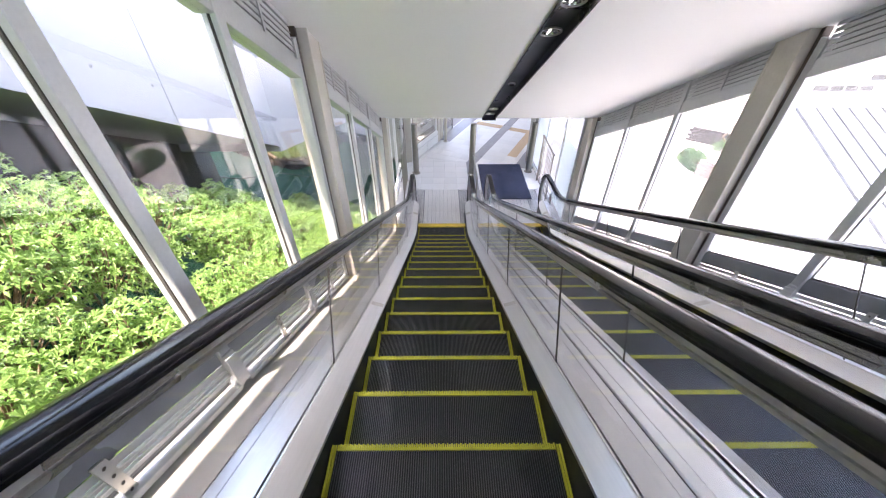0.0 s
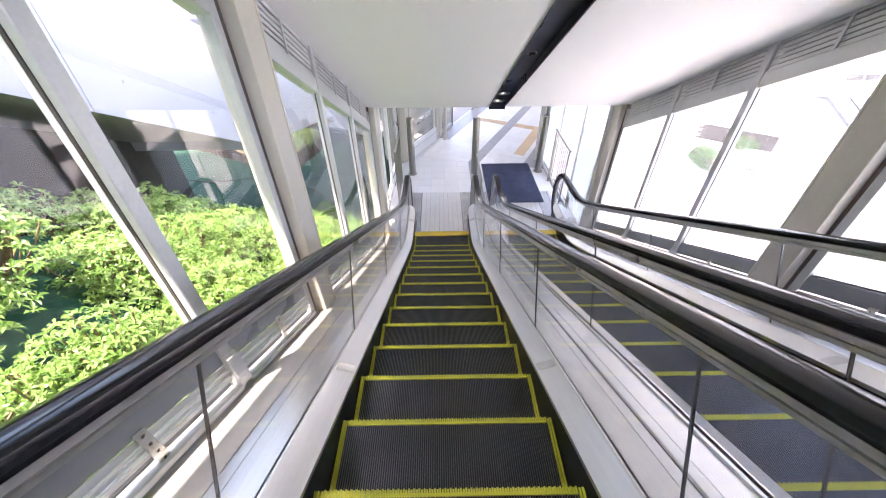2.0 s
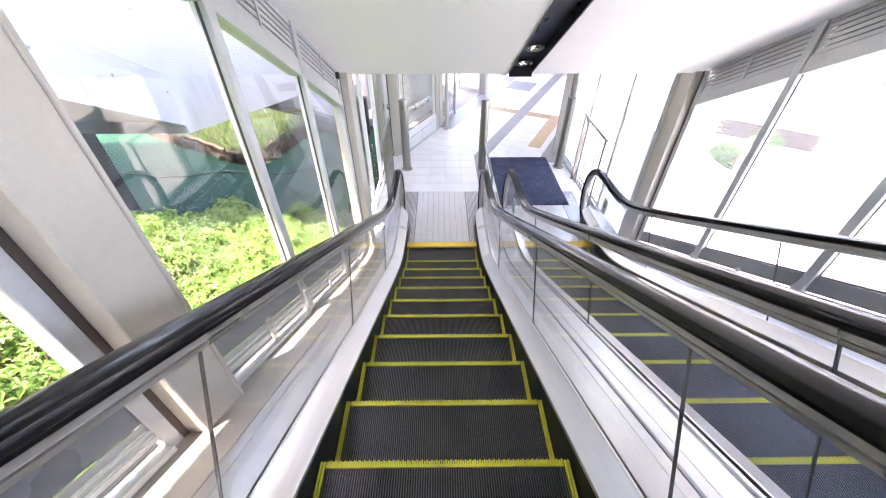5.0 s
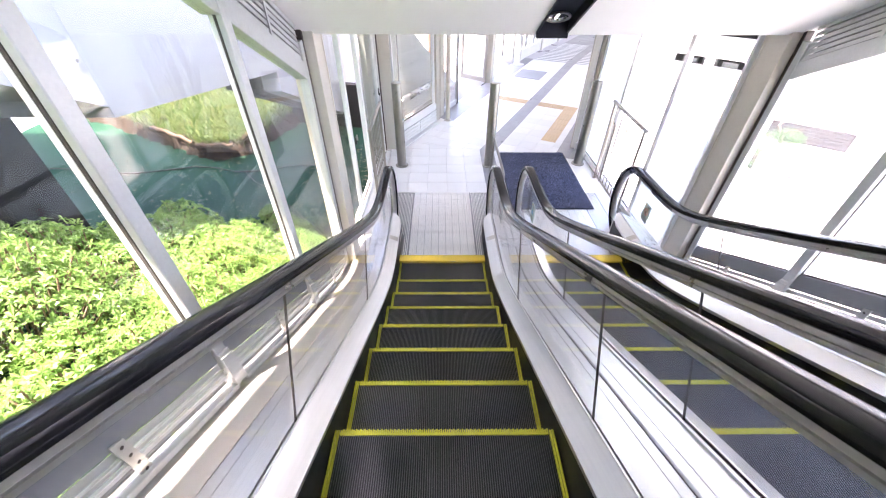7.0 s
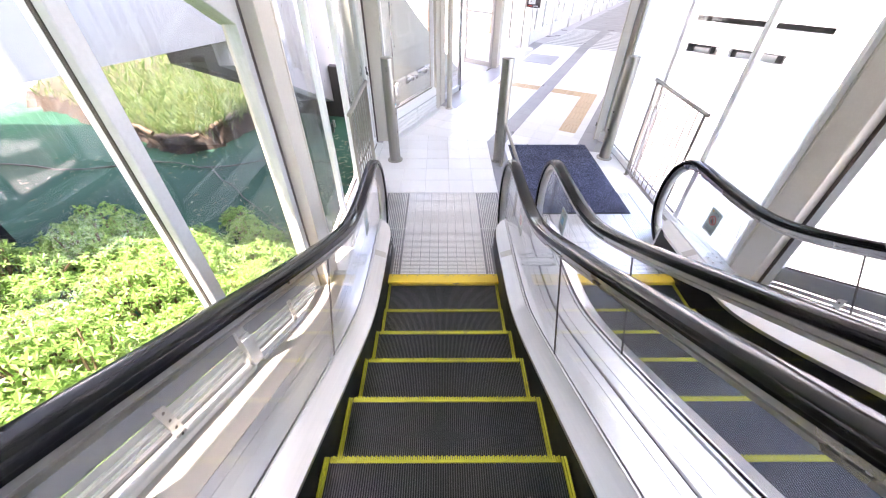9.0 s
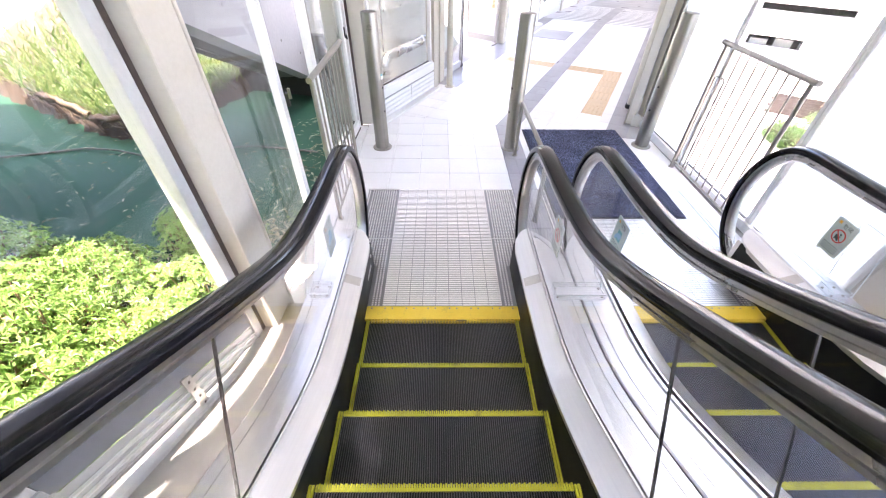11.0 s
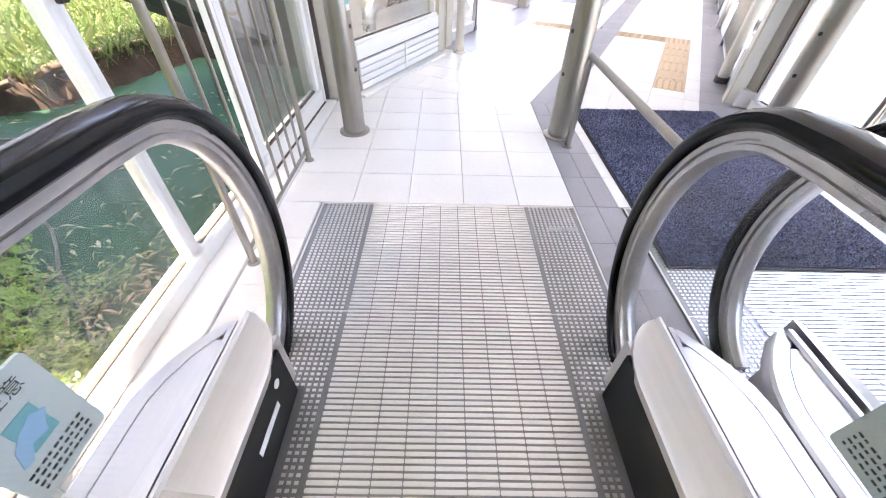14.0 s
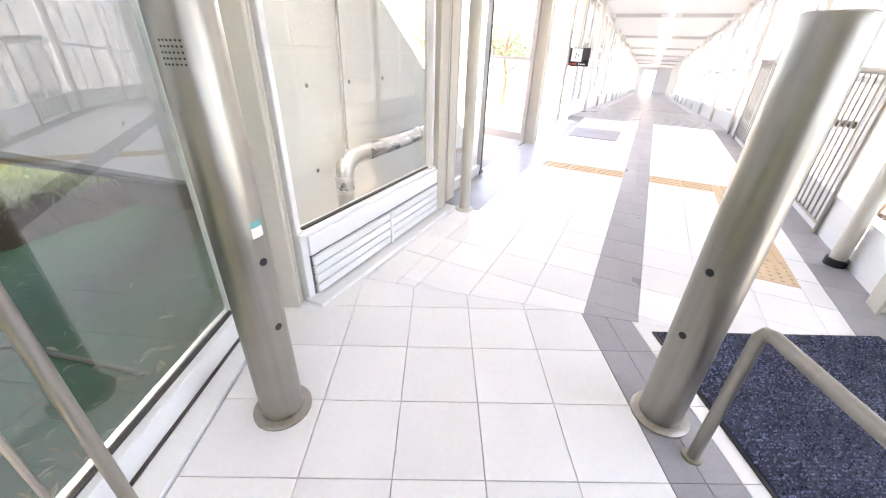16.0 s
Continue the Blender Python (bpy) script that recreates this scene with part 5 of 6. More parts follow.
for i in range(80000):
    x, y = -3.0 - abs(rng.gauss(0, 2.6)), 1.3 + abs(rng.gauss(0, 2.4))
    if far_z(x, y) < -0.04 - 0.16 * rng.random() ** 2:
        continue
    a, h, w = rng.uniform(0, 6.28), rng.uniform(0.05, 0.17) * (1.7 if rng.random() < 0.10 else 1.0), rng.uniform(0.003, 0.007)
    z = far_z(x, y) - 0.01
    bx, by = h * 0.5 * math.cos(a + 1.4), h * 0.5 * math.sin(a + 1.4)
    k = len(gv)
    if i % 6 < 5:
        L = rng.uniform(0.016, 0.042)
        p, d = Vector((x, y, z + h * rng.uniform(0.4, 1.0))), Vector((math.cos(a), math.sin(a), rng.uniform(-0.3, 0.6))).normalized() * L
        sd_ = d.cross(Vector((0, 0, 1))).normalized() * L * 0.28
        gv += [tuple(p), tuple(p + d * 0.5 + sd_), tuple(p + d), tuple(p + d * 0.5 - sd_)]
        gf.append((k, k + 1, k + 2, k + 3))
        continue
    gv += [(x - w * math.cos(a), y - w * math.sin(a), z), (x + w * math.cos(a), y + w * math.sin(a), z), (x + bx * 0.4, y + by * 0.4, z + h * 0.7), (x + bx, y + by, z + h)]
    gf.append((k, k + 1, k + 3, k + 2))
solo("grass", raw_mesh("grass", gv, gf, M_GRASS), None, "sunlit yellow-green grass and weeds on the bank", "grass", "stuff")
for pts in (((-5.9, 2.35, 0.13), (-5.3, 1.98, 0.17), (-4.55, 1.55, 0.13)), ((-4.6, 1.52, 0.12), (-4.2, 1.40, 0.17), (-3.78, 1.52, 0.14)), ((-3.88, 1.60, 0.12), (-3.64, 2.25, 0.19), (-3.42, 2.95, 0.20))):
    lg = thing("log", "rotten brown log lying along the bank edge", "log")
    fine_pts = [tuple(Vector(a).lerp(Vector(b), k / 5) + Vector((0, 0.27, -0.19)) + Vector((rng.uniform(-0.02, 0.02), rng.uniform(-0.02, 0.02), rng.uniform(-0.02, 0.02)))) for a, b in zip(pts, pts[1:]) for k in range(5)]
    part("wood", MB().tube(fine_pts, 0.050, 9, 0.034), M_LOG, lg, smooth=True)
rt = thing("exposed_roots", "tangled brown roots hanging from the earth bank", "roots")
for i in range(44):
    u = rng.random()
    x, y = (-6.2 + 2.3 * u * 2, 1.33 + 0.55 * max(0.0, -4.25 - (-6.2 + 2.3 * u * 2))) if u < 0.5 else (-3.86 + 0.9 * (u - 0.5), 1.55 + 3.0 * (u - 0.5))
    x, y = x + rng.uniform(-0.03, 0.06), y + rng.uniform(0.18, 0.29)
    L, a = rng.uniform(0.10, 0.30), rng.uniform(-0.9, 0.9)
    pts = [(x + L * q / 4 * math.cos(a) + rng.uniform(-0.02, 0.02), y - 0.05 * q / 4 + rng.uniform(-0.02, 0.02), -0.06 - (0.06 + 0.18 * rng.random()) * q / 4 + rng.uniform(-0.02, 0.02)) for q in range(5)]
    part("root", MB().tube(pts, rng.uniform(0.005, 0.016), 6, 0.003), M_LOG, rt, smooth=True)
lv_, lf_ = [], []
for i in range(1900):
    x, y = rng.uniform(-6, -1.25), rng.uniform(-1.2, 2.2)
    if rng.random() < 0.6:
        x = -1.22 - abs(rng.gauss(0, 0.5))
        y = y if rng.random() < 0.5 else rng.gauss(-0.75, 0.35)
    a, L = rng.uniform(0, 6.28), rng.uniform(0.02, 0.095)
    w = L * rng.uniform(0.05, 0.14)
    z = -0.25 + rng.uniform(0, 0.02)
    dx, dy = math.cos(a) * L, math.sin(a) * L
    k = len(lv_)
    lv_ += [(x, y, z), (x + dx / 2 - dy / L * w, y + dy / 2 + dx / L * w, z + 0.012), (x + dx, y + dy, z + 0.004), (x + dx / 2 + dy / L * w, y + dy / 2 - dx / L * w, z + 0.010)]
    lf_.append((k, k + 1, k + 2, k + 3))
solo("leaf_litter", raw_mesh("leaf_litter", lv_, lf_, M_LITTER), None, "dry fallen bamboo leaves on the green sheet", "leaves", "stuff")
gv, gf = [], []
for i in range(8000):
    x, y = -1.22 - abs(rng.gauss(0, 0.30)), rng.uniform(-1.35, -0.25) + rng.gauss(0, 0.08)
    if noise.noise(Vector((x * 3.0, y * 3.0, 9))) < -0.05:
        continue
    a, L = rng.uniform(0, 6.28), rng.uniform(0.014, 0.040)
    p, d = Vector((x, y, -0.29 + rng.uniform(0.01, 0.15))), Vector((math.cos(a), math.sin(a), rng.uniform(-0.3, 0.8))).normalized() * L
    sd_ = d.cross(Vector((0, 0, 1))).normalized() * L * 0.22
    k = len(gv)
    gv += [tuple(p), tuple(p + d * 0.5 + sd_), tuple(p + d), tuple(p + d * 0.5 - sd_)]
    gf.append((k, k + 1, k + 2, k + 3))
solo("weeds", raw_mesh("weeds", gv, gf, M_GRASS), None, "thin weeds growing along the window foot", "grass", "stuff")

# concrete outdoor stair: upper flight, turning landing, lower flight
def edge_z(y):
    return 1.735 - 0.553 * (y + 1.4)
WALL_H = 1.35
def edge2_z(y):
    return 1.405 - 0.455 * (y - 0.15)
cs = thing("concrete_stair", "pale fair-faced concrete outdoor stair with tie holes", "stair")
def conc(x0, x1, lo, hi, ys, ez):
    return MB().strip([[(x0, y, ez(y) + lo), (x1, y, ez(y) + lo), (x1, y, ez(y) + hi), (x0, y, ez(y) + hi)] for y in ys], True)
part("upper_side_wall", MB().prism([(-14, edge_z(-14)), (-1.4, edge_z(-1.4)), (-1.4, edge_z(-1.4) + 1.55), (-3.9, edge_z(-3.9) + WALL_H), (-14, edge_z(-14) + WALL_H)], "x", -3.25, -3.02), M_CONC, cs)
part("upper_soffit", conc(-4.9, -3.251, 0.05, 0.35, (-14, -1.4), edge_z), M_CONC, cs)
# Added wall; the darkness below the upper flight is its colour.
part("upper_shade_wall", MB().prism([(-14, -0.4), (-0.6, -0.4), (-0.6, 2.9), (-14, 10.2)], "x", -5.1, -4.901), M_VOID, cs)
# Landing drawn out to x -9.5 so that it shades the weed sheet.
part("turn_landing", MB().prism([(-3.02, -1.399), (-2.05, 0.149), (-9.5, 0.149), (-9.5, -1.399)], "z", 1.64, 3.25), M_CONC, cs)
part("lower_side_wall", conc(-2.27, -2.05, 0.0, 2.5, (0.15, 5.2), edge2_z), M_CONC, cs)
# Underside and inner wall darker than M_CONC: their shade is in the colour.
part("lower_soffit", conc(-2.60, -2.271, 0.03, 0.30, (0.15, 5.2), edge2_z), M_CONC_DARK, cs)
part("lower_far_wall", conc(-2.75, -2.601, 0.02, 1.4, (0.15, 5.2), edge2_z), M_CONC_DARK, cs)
part("back_wall", MB().box(-3.35, -1.6, 5.2, 5.4, -0.5, 2.0), M_CONC, cs)
# Added slab out of view, placed only to shade the weed sheet.
part("unseen_shade_deck", MB().prism([(-1.75, -1.95), (-1.75, 2.5), (-4.15, 2.5), (-4.35, 0.62), (-5.6, 0.85), (-6.6, 1.7), (-12, 1.9), (-12, -1.95)], "z", 4.2, 4.5), M_CONC, cs)
# Wall standing in deep shade, which is painted in as near-black.
part("under_wall", MB().prism([(-3.4, 3.55), (-1.75, 3.2), (-1.75, 3.35), (-3.4, 3.7)], "z", -0.5, 0.6), M_VOID, cs, "wall under the lower flight, deep shade put into its colour")
hole = MB().tube([(-0.01, 0, 0), (0.0015, 0, 0)], 0.016, 10).made("tie_hole", M_CONC_DARK)
for k in range(26):
    y = -8.9 + 0.62 * (k % 13)
    o = part("tie_hole", hole, None, cs)
    o.location = (-3.02, y, edge_z(y) + (0.38 if k < 13 else 1.15) + 0.02 * math.sin(k))
for k in range(12):
    y = 0.45 + 0.62 * (k % 6)
    o = part("tie_hole", hole, None, cs)
    o.location = (-2.05, y, edge2_z(y) + (0.32 if k < 6 else 1.0) + 0.02 * math.sin(k))
for y in (-6.2, -3.8):
    part("panel_joint", MB().box(-3.021, -3.0185, y - 0.004, y + 0.004, edge_z(y), edge_z(y) + WALL_H - 0.05), M_CONC_DARK, cs)
# retaining wall and pipe behind the corridor window
rw = thing("retaining_wall", "grey concrete retaining wall behind the corridor window", "wall", at=CORR)
part("wall", MB().prism([(1.35, -0.4), (5.0, -0.4), (5.0, 0.0), (3.34, 1.19), (1.9, 2.3), (1.35, 2.65)], "x", -2.35, -2.15), M_CONC_L, rw)
th = MB()
for k in range(12):
    th.tube([(-2.16, 1.5 + 0.45 * (k % 4), 0.35 + 0.6 * (k // 4)), (-2.1485, 1.5 + 0.45 * (k % 4), 0.35 + 0.6 * (k // 4))], 0.016, 10)
part("tie_holes", th, M_CONC_DARK, rw, kind="stuff")
pp = thing("insulated_pipe", "silver lagged pipe with elbow on the retaining wall", "pipe", at=CORR)
part("pipe", MB().tube([(-1.9, 1.96, -0.3), (-1.9, 1.96, 0.34), (-1.9, 1.98, 0.41), (-1.9, 2.04, 0.455), (-1.9, 2.14, 0.465), (-1.9, 3.3, 0.475)], 0.066, 16), M_PIPE, pp, smooth=True)
part("conduit", MB().tube([(-2.12, 2.27, 0.45), (-2.12, 2.30, 1.6)], 0.010, 8), M_SLOT, pp, smooth=True)
for z in (0.22, 0.32):
    part("band", MB().tube([(-1.9, 1.96, z), (-1.9, 1.96, z + 0.03)], 0.071, 16), M_STEEL, pp, smooth=True)
# view beyond the doorway
def shrub_mass(name, label, x, y, z, rx, ry, rz, n, mat, seed, leaf=0.05):
    r = random.Random(seed)
    v, f = [], []
    for i in range(n):
        d = Vector((r.gauss(0, 1), r.gauss(0, 1), r.gauss(0, 1))).normalized() * (0.55 + 0.5 * r.random())
        c = Vector((x + d.x * rx, y + d.y * ry, z + abs(d.z) * rz))
        a = Vector((r.gauss(0, 1), r.gauss(0, 1), r.gauss(0, 1) + 0.6)).normalized()
        b = a.orthogonal().normalized()
        k = len(v)
        L = leaf * r.uniform(0.6, 1.3)
        v += [tuple(c), tuple(c + a * L * 0.5 + b * L * 0.25), tuple(c + a * L), tuple(c + a * L * 0.5 - b * L * 0.25)]
        f.append((k, k + 1, k + 2, k + 3))
    return raw_mesh("leaves", v, f, mat)
GARDEN = -2.2                         # garden ground in the garden frame
GARDEN_M = Matrix.Translation((0, 1.81, -1.145)) @ Matrix.Diagonal((1.69, 1.69, 1.69, 1))
STREET = -4.86
hd = thing("hedge", "clipped yellow-green hedge outside the glass wall", "hedge", at=GARDEN_M)
part("leaves", shrub_mass("hedge", "", 8.22, 5.40, GARDEN, 0.34, 0.70, 0.50, 6500, M_TREE, 3, 0.06), None, hd)
part("core", MB().box(8.02, 8.42, 4.85, 5.95, GARDEN, GARDEN + 0.33), M_SOIL, hd, bevel=0.08)
tr_ = thing("small_tree", "small garden tree with crooked trunk and sparse crown", "tree", at=GARDEN_M)
part("trunk", MB().tube([(9.96, 6.50, GARDEN), (9.92, 6.52, GARDEN + 0.22), (9.76, 6.62, GARDEN + 0.45), (9.86, 6.66, GARDEN + 0.53), (10.08, 6.74, GARDEN + 0.82)], 0.06, 8, 0.028), M_LOG, tr_, smooth=True)
part("limb", MB().tube([(9.92, 6.52, GARDEN + 0.22), (10.08, 6.46, GARDEN + 0.36), (10.28, 6.38, GARDEN + 0.42)], 0.04, 7, 0.02), M_LOG, tr_, smooth=True)
part("crown", shrub_mass("crown", "", 9.96, 6.44, GARDEN + 0.06, 0.60, 0.34, 0.36, 2200, M_TREE, 9, 0.05), None, tr_)
def brick_wall(label, p0, p1, rows, mat):
    a, b = Vector(p0), Vector(p1)
    L = (b - a).length
    w = thing("planter_wall", label, "wall", at=GARDEN_M @ pose(a.x, a.y, GARDEN, 0, 0, math.degrees(math.atan2(b.y - a.y, b.x - a.x))))
    n = int(L / 0.22)
    for i in range(rows):
        for q in range(n):
            x0 = 0.22 * q + (0.11 if i % 2 else 0)
            part("brick", MB().box(x0, min(x0 + 0.21, L), 0, 0.10, 0.085 * i, 0.085 * i + 0.075), mat, w)
    part("core", MB().box(0.01, L - 0.01, 0.02, 0.08, 0.0, 0.085 * rows - 0.01), M_GROUT, w)
M_BRICK_P = surface("pinkish_brick", (0.13, 0.10, 0.095), (0.19, 0.15, 0.14), 0.85, 0.0, 3, 40, None, 0.3)
brick_wall("low dark brown brick wall behind the hedge", (9.05, 7.46), (11.65, 5.54), 6, M_BRICK)
brick_wall("low pinkish brick planter wall beside the hedge", (7.95, 4.75), (8.60, 3.85), 6, M_BRICK_P)
solo("wall_plinth", MB().box(2.50, 2.64, -1.5, 1.62, STREET - 0.1, -0.31), M_WHITEW, "plain white plinth wall under the hall windows", "wall", "structure")
solo("pavement_outside", MB().box(XR + 0.12, 30, -14, 20, STREET - 0.2, STREET), M_PAVE, "pale pinkish sunlit paving outside the glass", "pavement", "structure")
# pale building opposite with parking openings
bd = thing("building_opposite", "white rendered parking building opposite with dark slot openings", "building", at=pose(16.42, 24.04, -2.99, 0, 0, -40) @ Matrix.Diagonal((2.3, 2.3, 2.3, 1)))
for z0, z1, cuts in ((-0.815, -0.36, ()), (-0.10, 0.43, ()), (0.60, 6.0, ())):
    part("wall_band", MB().box(-0.2, 16, 0, 0.3, z0, z1), M_WHITEW, bd)
for z0, z1, xs_ in ((-0.36, -0.10, ((-0.2, 0.0), (0.85, 1.08), (2.4, 16))), (0.43, 0.60, ((-0.2, 0.0), (3.05, 16)))):
    for xa_, xb_ in xs_:
        part("pier", MB().box(xa_, xb_, 0.01, 0.29, z0, z1), M_WHITEW, bd)
part("deck", MB().box(-0.2, 16, 0.3, 1.2, 0.12, 0.22), M_CONC, bd)
# Shade of the parking interior is painted in as this wall's dark colour.
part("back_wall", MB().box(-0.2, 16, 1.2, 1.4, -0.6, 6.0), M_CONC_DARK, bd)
part("roof", MB().box(-0.2, 16, 0, 1.4, 6.0, 6.2), M_WHITEW, bd)
part("end_wall", MB().box(-0.4, -0.2, 0, 1.4, -0.815, 6.0), M_WHITEW, bd)
for i in range(5):
    cr = MB().box(0.15 + 0.55 * i, 0.55 + 0.55 * i, 0.6, 0.9, -0.815, -0.28 + 0.05 * (i % 2))
    part("stored_box", cr, M_FRAME, bd)
M_SHED = surface("grey_sheet_roof", (0.035, 0.036, 0.04), (0.055, 0.056, 0.06), 0.6)
def roof_z(y):
    """Front slope of the low building's roof, down from its ridge."""
    return 0.66 - 0.40 * (4.1 - y)
lr = thing("low_roof", "low building with pale standing-seam metal roof", "building")
part("wall", MB().prism([(-0.3, STREET), (4.5, STREET), (4.5, 0.45), (4.1, 0.50), (-0.3, roof_z(-0.3) - 0.12)], "x", 11.62, 19.5), M_WHITEW, lr)
part("roof", MB().prism([(-0.6, roof_z(-0.6)), (4.1, 0.66), (4.5, 0.56), (4.5, 0.48), (4.1, 0.57), (-0.6, roof_z(-0.6) - 0.09)], "x", 11.38, 19.6), M_METAL_ROOF, lr)
for k in range(16):
    x = 11.42 + 0.53 * k
    part("seam", MB().prism([(-0.6, roof_z(-0.6) + 0.002), (4.1, 0.662), (4.1, 0.70), (-0.6, roof_z(-0.6) + 0.04)], "x", x, x + (0.09 if k == 0 else 0.03)), M_WHITEW if k == 0 else M_SHED, lr)
part("ridge_cap", MB().prism([(4.0, 0.64), (4.1, 0.705), (4.22, 0.66), (4.22, 0.62), (4.1, 0.663)], "x", 11.36, 19.62), M_WHITEW, lr)
ubk = thing("upper_storey", "pale upper storey with a dark strip window behind the low roof", "building")
part("wall", MB().box(11.9, 19.5, 4.56, 5.4, STREET, 2.6), M_WHITEW, ubk)
for x0, x1, z0, z1 in ((12.05, 13.98, 0.98, 1.15), (13.7, 19.2, 1.32, 1.48)):
    w_ = part("strip_window", MB().box(x0, x1, 4.535, 4.559, z0, z1), M_BEAD, ubk, "dark strip window")
    for k in range(1, 4):
        part("mullion", MB().box(x0 + (x1 - x0) * k / 4, x0 + (x1 - x0) * k / 4 + 0.03, 4.525, 4.534, z0, z1), M_FRAME, w_)
hw = thing("hillside_wall", "tall pale concrete wall closing the bank side", "wall")
part("wall", MB().box(-12, -11.7, -14, 30, -0.4, 6.0), M_CONC, hw)
for tx, ty, tz, rr, hh, sd in ((2.0, 13.5, -0.6, 1.3, 2.3, 41), (-0.6, 16.5, -0.6, 1.6, 2.6, 42), (-4.0, 14.0, -0.6, 1.5, 2.8, 43), (-3.4, 8.6, 0.2, 0.9, 1.7, 44)):
    gt = thing("garden_tree", "leafy green garden tree outside the doorway", "tree", group="garden trees", at=pose(tx, ty, tz))
    part("trunk", MB().tube([(0.02, 0.02, -4.9 - tz), (0, 0, 0), (0.06, 0.03, hh * 0.35), (-0.04, 0.05, hh * 0.7), (0.05, 0, hh)], 0.09, 8, 0.04), M_BARK, gt, smooth=True)
    for q in range(4):
        part("limb", MB().tube([(0, 0, hh * (0.45 + 0.1 * q)), (0.4 * rr * math.cos(1.7 * q), 0.4 * rr * math.sin(1.7 * q), hh * (0.62 + 0.1 * q)), (0.75 * rr * math.cos(1.7 * q), 0.75 * rr * math.sin(1.7 * q), hh * (0.7 + 0.1 * q))], 0.035, 6, 0.012), M_BARK, gt, smooth=True)
    cv, cf = [], []
    r = random.Random(sd)
    for q in range(9):
        cc = Vector((rr * 0.65 * math.cos(2.4 * q) * r.uniform(0.3, 1), rr * 0.65 * math.sin(2.4 * q) * r.uniform(0.3, 1), hh * (0.65 + 0.06 * q)))
        for i in range(330):
            d = Vector((r.gauss(0, 1), r.gauss(0, 1), r.gauss(0, 0.8))).normalized() * rr * 0.42 * (0.5 + 0.55 * r.random())
            a_ = Vector((r.gauss(0, 1), r.gauss(0, 1), r.gauss(0, 1))).normalized()
            b_ = a_.orthogonal().normalized()
            L = r.uniform(0.05, 0.10)
            k = len(cv)
            cv += [tuple(cc + d), tuple(cc + d + a_ * L * 0.5 + b_ * L * 0.25), tuple(cc + d + a_ * L), tuple(cc + d + a_ * L * 0.5 - b_ * L * 0.25)]
            cf.append((k, k + 1, k + 2, k + 3))
    part("crown", raw_mesh("crown", cv, cf, M_TREE), None, gt)
tb = thing("tower_block", "distant pale apartment tower seen past the doorway", "building")
part("wall", MB().box(-16, -9, 42, 50, -4.9, 22), M_WHITEW, tb)
win = MB().box(0, 0.9, -0.06, 0, 0, 1.2).made("tower_window", M_BLACK)
for i in range(6):
    for j in range(7):
        o = part("window", win, None, tb)
        o.location = (-15.4 + 1.08 * i, 42, 1.0 + 2.9 * j)

# ---- floor pieces last ----
TILE_MES = {}
def tile(poly, mat, parent, name="tile", h=0.0, gap=0.0016):
    if len(poly) < 3 or area(poly) < 0.0012:
        return
    c = Vector((sum(p[0] for p in poly) / len(poly), sum(p[1] for p in poly) / len(poly)))
    q = []
    for p in poly:
        d = Vector(p) - c
        q.append((d.x - math.copysign(gap, d.x), d.y - math.copysign(gap, d.y)))
    key = (mat.name, tuple(round(v, 3) for p in q for v in p), h)
    if key not in TILE_MES:
        mb = MB()
        n = len(q)
        inner_ = [(p[0] * (1 - 0.0015 / max(0.02, math.hypot(*p))), p[1] * (1 - 0.0015 / max(0.02, math.hypot(*p)))) for p in q]
        mb.add([(*p, -0.012) for p in q] + [(*p, -0.0012 + h) for p in q] + [(*p, h) for p in inner_],
               [(i, (i + 1) % n, n + (i + 1) % n, n + i) for i in range(n)] + [(n + i, n + (i + 1) % n, 2 * n + (i + 1) % n, 2 * n + i) for i in range(n)] + [tuple(range(2 * n, 3 * n))])
        TILE_MES[key] = mb.made(name, mat)
    o = part(name, TILE_MES[key], None, parent)
    o.location = (c.x, c.y, 0)
T = 0.30
def rect(x0, x1, y0, y1):
    return [(x0, y0), (x1, y0), (x1, y1), (x0, y1)]
# landing, square to the escalators
cols = [(-0.90, -0.52)] + [(-0.52 + T * k, -0.22 + T * k) for k in range(4)] + [(0.92, 1.22), (1.22, 1.52), (1.52, 1.82), (1.82, 2.12), (2.12, 2.46)]
for x0, x1 in cols:
    for j in range(7):
        y0, y1 = T * j, T * j + T
        tile(miter(rect(x0, x1, y0, y1), False), M_TILE, floor)
for j in range(-4, 6):
    y0, y1 = T * j, T * j + T
    for x0, x1 in ((0.68, 0.80), (0.80, 0.92)):
        tile(miter(rect(x0, x1, y0 if j > -4 else -1.02, y1), False), M_TILE_G, floor, "band_tile", gap=0.0008)
for j in range(-4, 0):
    y0, y1 = max(-1.02, T * j), T * j + T
    tile(rect(-0.90, -0.69, y0, y1), M_TILE, floor)
    tile(rect(2.31, 2.46, y0, y1), M_TILE, floor)
# corridor, square to its own run
ub_ = [(UL - 0.05, -1.26), (-1.26, -1.08), (-1.08, -0.96), (-0.96, -0.66), (-0.66, -0.36), (-0.36, -0.06), (0.20, 0.50), (0.50, 0.80), (0.80, 1.07), (1.07, 1.19)]
def inside_hall(poly):
    return clip(poly, -1, 0, 0.905)
def tactile_span(u0, u1):
    """The stretch of a tile column that tactile paving takes."""
    if u0 > 0.79 and u1 < 1.1:
        return 2.53, 4.61
    if (-0.97 <= u0 and u1 < 0) or 0.19 < u0 < 0.79:
        return 4.33, 4.61
    return None
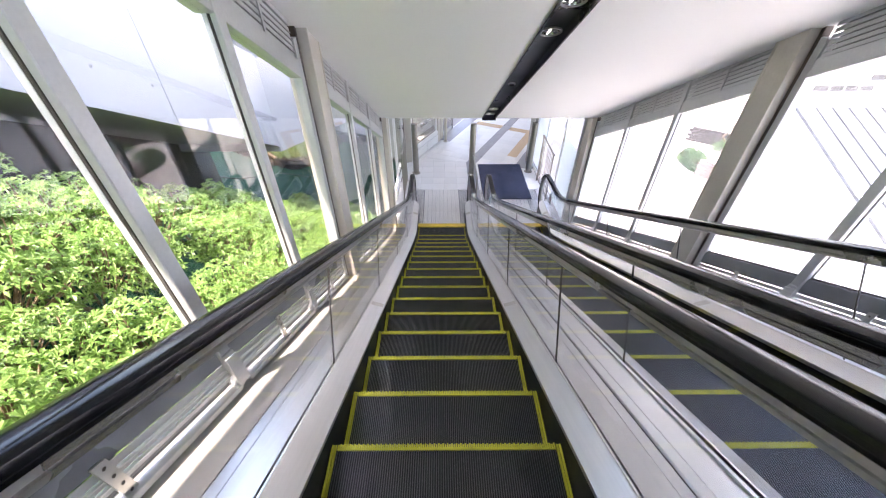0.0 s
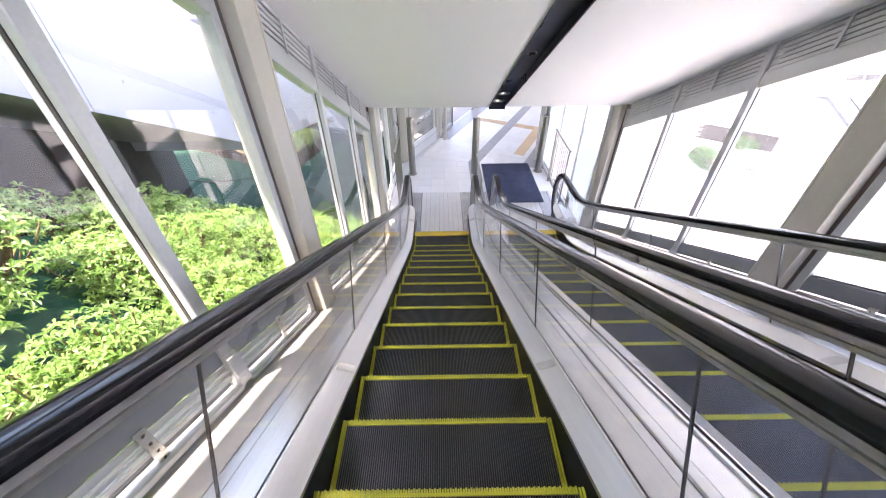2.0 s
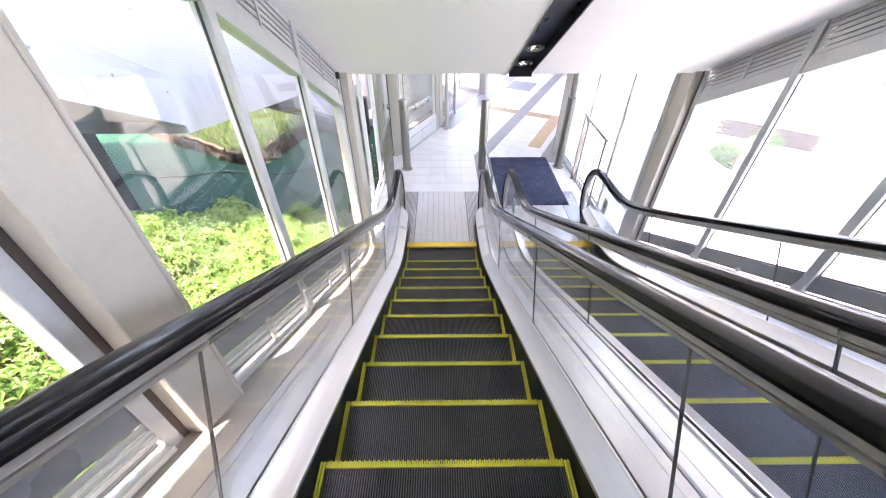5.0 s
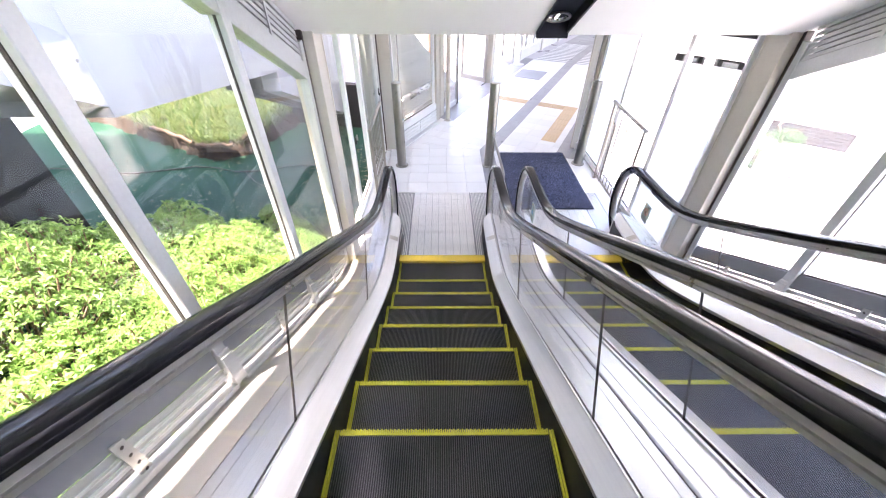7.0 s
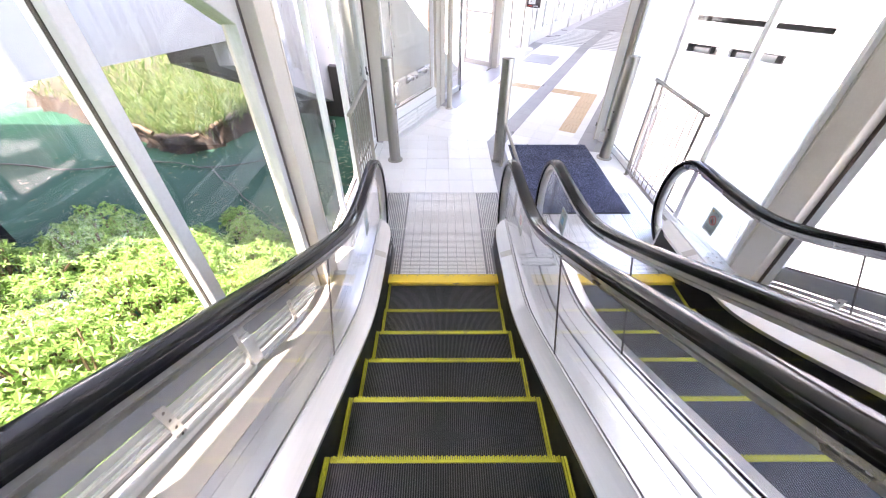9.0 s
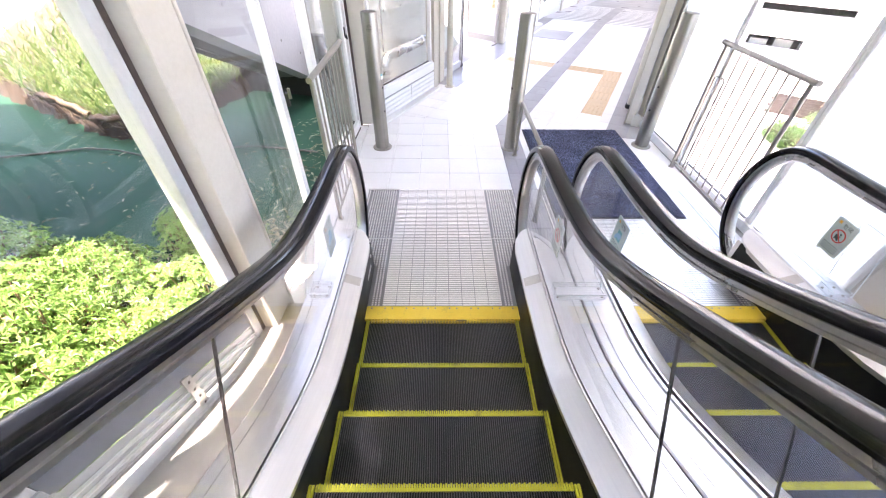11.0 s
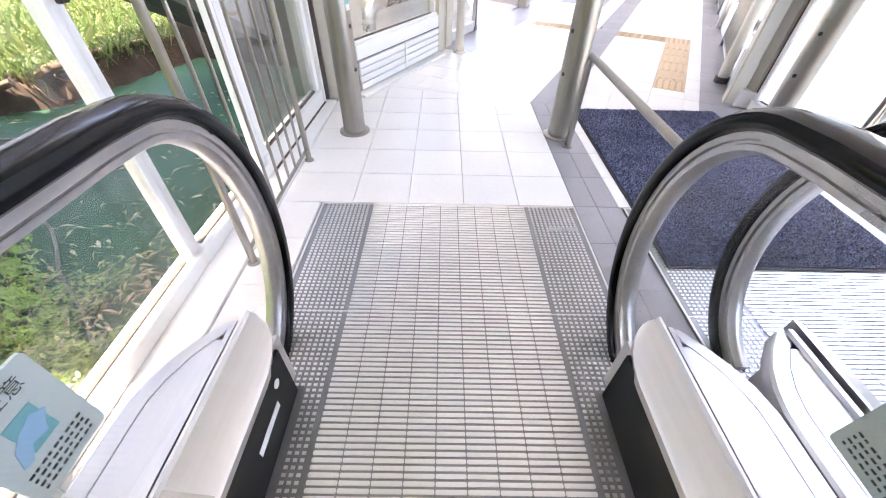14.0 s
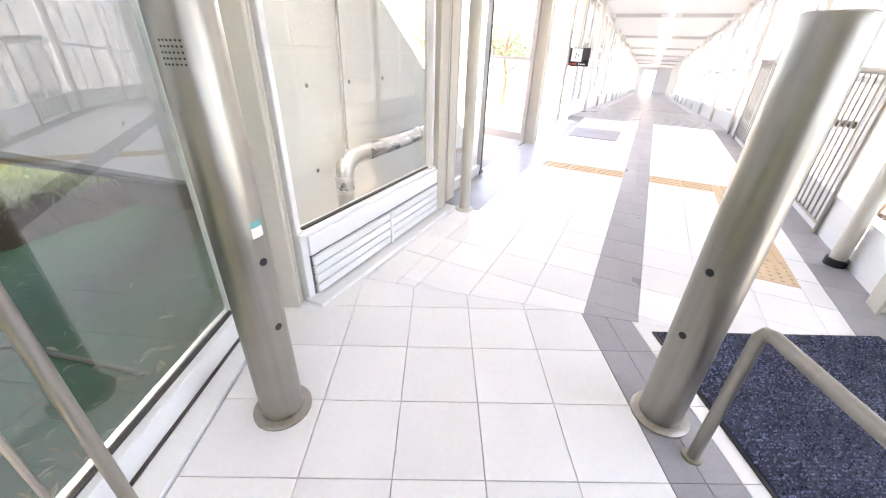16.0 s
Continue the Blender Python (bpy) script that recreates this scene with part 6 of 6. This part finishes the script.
for u0, u1 in ub_:
    for j in range(-1, 28):
        s0 = 0.25 + T * j
        s1 = min(s0 + T, RAMP0)
        span = tactile_span(u0, u1)
        pieces = [(s0, s1)] if not span else [(s0, min(s1, span[0])), (max(s0, span[1]), s1)]
        for a, b in pieces:
            if u1 < -1.0 and b > 2.66:
                continue
            if b - a > 0.02:
                tile(inside_hall(miter(to_world(rect(u0, u1, a, b)), True)), M_TILE, floor)
for j in range(-1, 28):
    s0 = 0.25 + T * j
    s1 = min(s0 + T, RAMP0)
    if s1 - s0 < 0.02:
        continue
    for u0, u1 in ((-0.06, 0.07), (0.07, 0.20)):
        tile(miter(to_world(rect(u0, u1, s0, s1)), True), M_TILE_G, floor, "band_tile", gap=0.0008)
    tile(miter(to_world(rect(1.19, UR - 0.03, s0, s1)), True), M_TILE_G, floor, "band_tile", gap=0.0008)
    if s0 > 2.6:
        tile(to_world(rect(UL - 0.05, -1.08, s0, s1)), M_TILE_G, floor, "band_tile", gap=0.0008)
# tactile paving
def tactile(u0, u1, s0, s1, studs):
    tl = thing("tactile_tile", "orange tactile paving tile set in the white floor", "tactile paving", group="tactile paving", at=CORR @ pose(0.5 * (u0 + u1), 0.5 * (s0 + s1), 0))
    hu, hs = 0.5 * (u1 - u0) - 0.001, 0.5 * (s1 - s0) - 0.001
    part("slab", MB().box(-hu, hu, -hs, hs, -0.012, 0.001), M_TACT, tl)
    mb = MB()
    if studs == "dots":
        for i in range(5):
            for k in range(5):
                mb.tube([((i - 2) * 0.054, (k - 2) * 0.054, 0.001), ((i - 2) * 0.054, (k - 2) * 0.054, 0.006)], 0.013, 8, 0.009)
    elif studs == "along":
        for i in range(4):
            mb.box((i - 1.5) * 0.062 - 0.011, (i - 1.5) * 0.062 + 0.011, -hs + 0.012, hs - 0.012, 0.001, 0.006)
    else:
        for i in range(4):
            mb.box(-hu + 0.012, hu - 0.012, (i - 1.5) * 0.062 - 0.011, (i - 1.5) * 0.062 + 0.011, 0.001, 0.006)
    part("studs", mb, M_TACT, tl, kind="stuff")
for k in range(3):
    tactile(-0.93 + 0.29 * k, -0.64 + 0.29 * k, 4.33, 4.61, "across")
for k in range(2):
    tactile(0.21 + 0.295 * k, 0.505 + 0.295 * k, 4.33, 4.61, "across")
tactile(0.80, 1.07, 4.33, 4.61, "dots")
for k in range(6):
    tactile(0.80, 1.07, 2.53 + 0.30 * k, 2.83 + 0.30 * k, "dots" if k == 0 else "along")
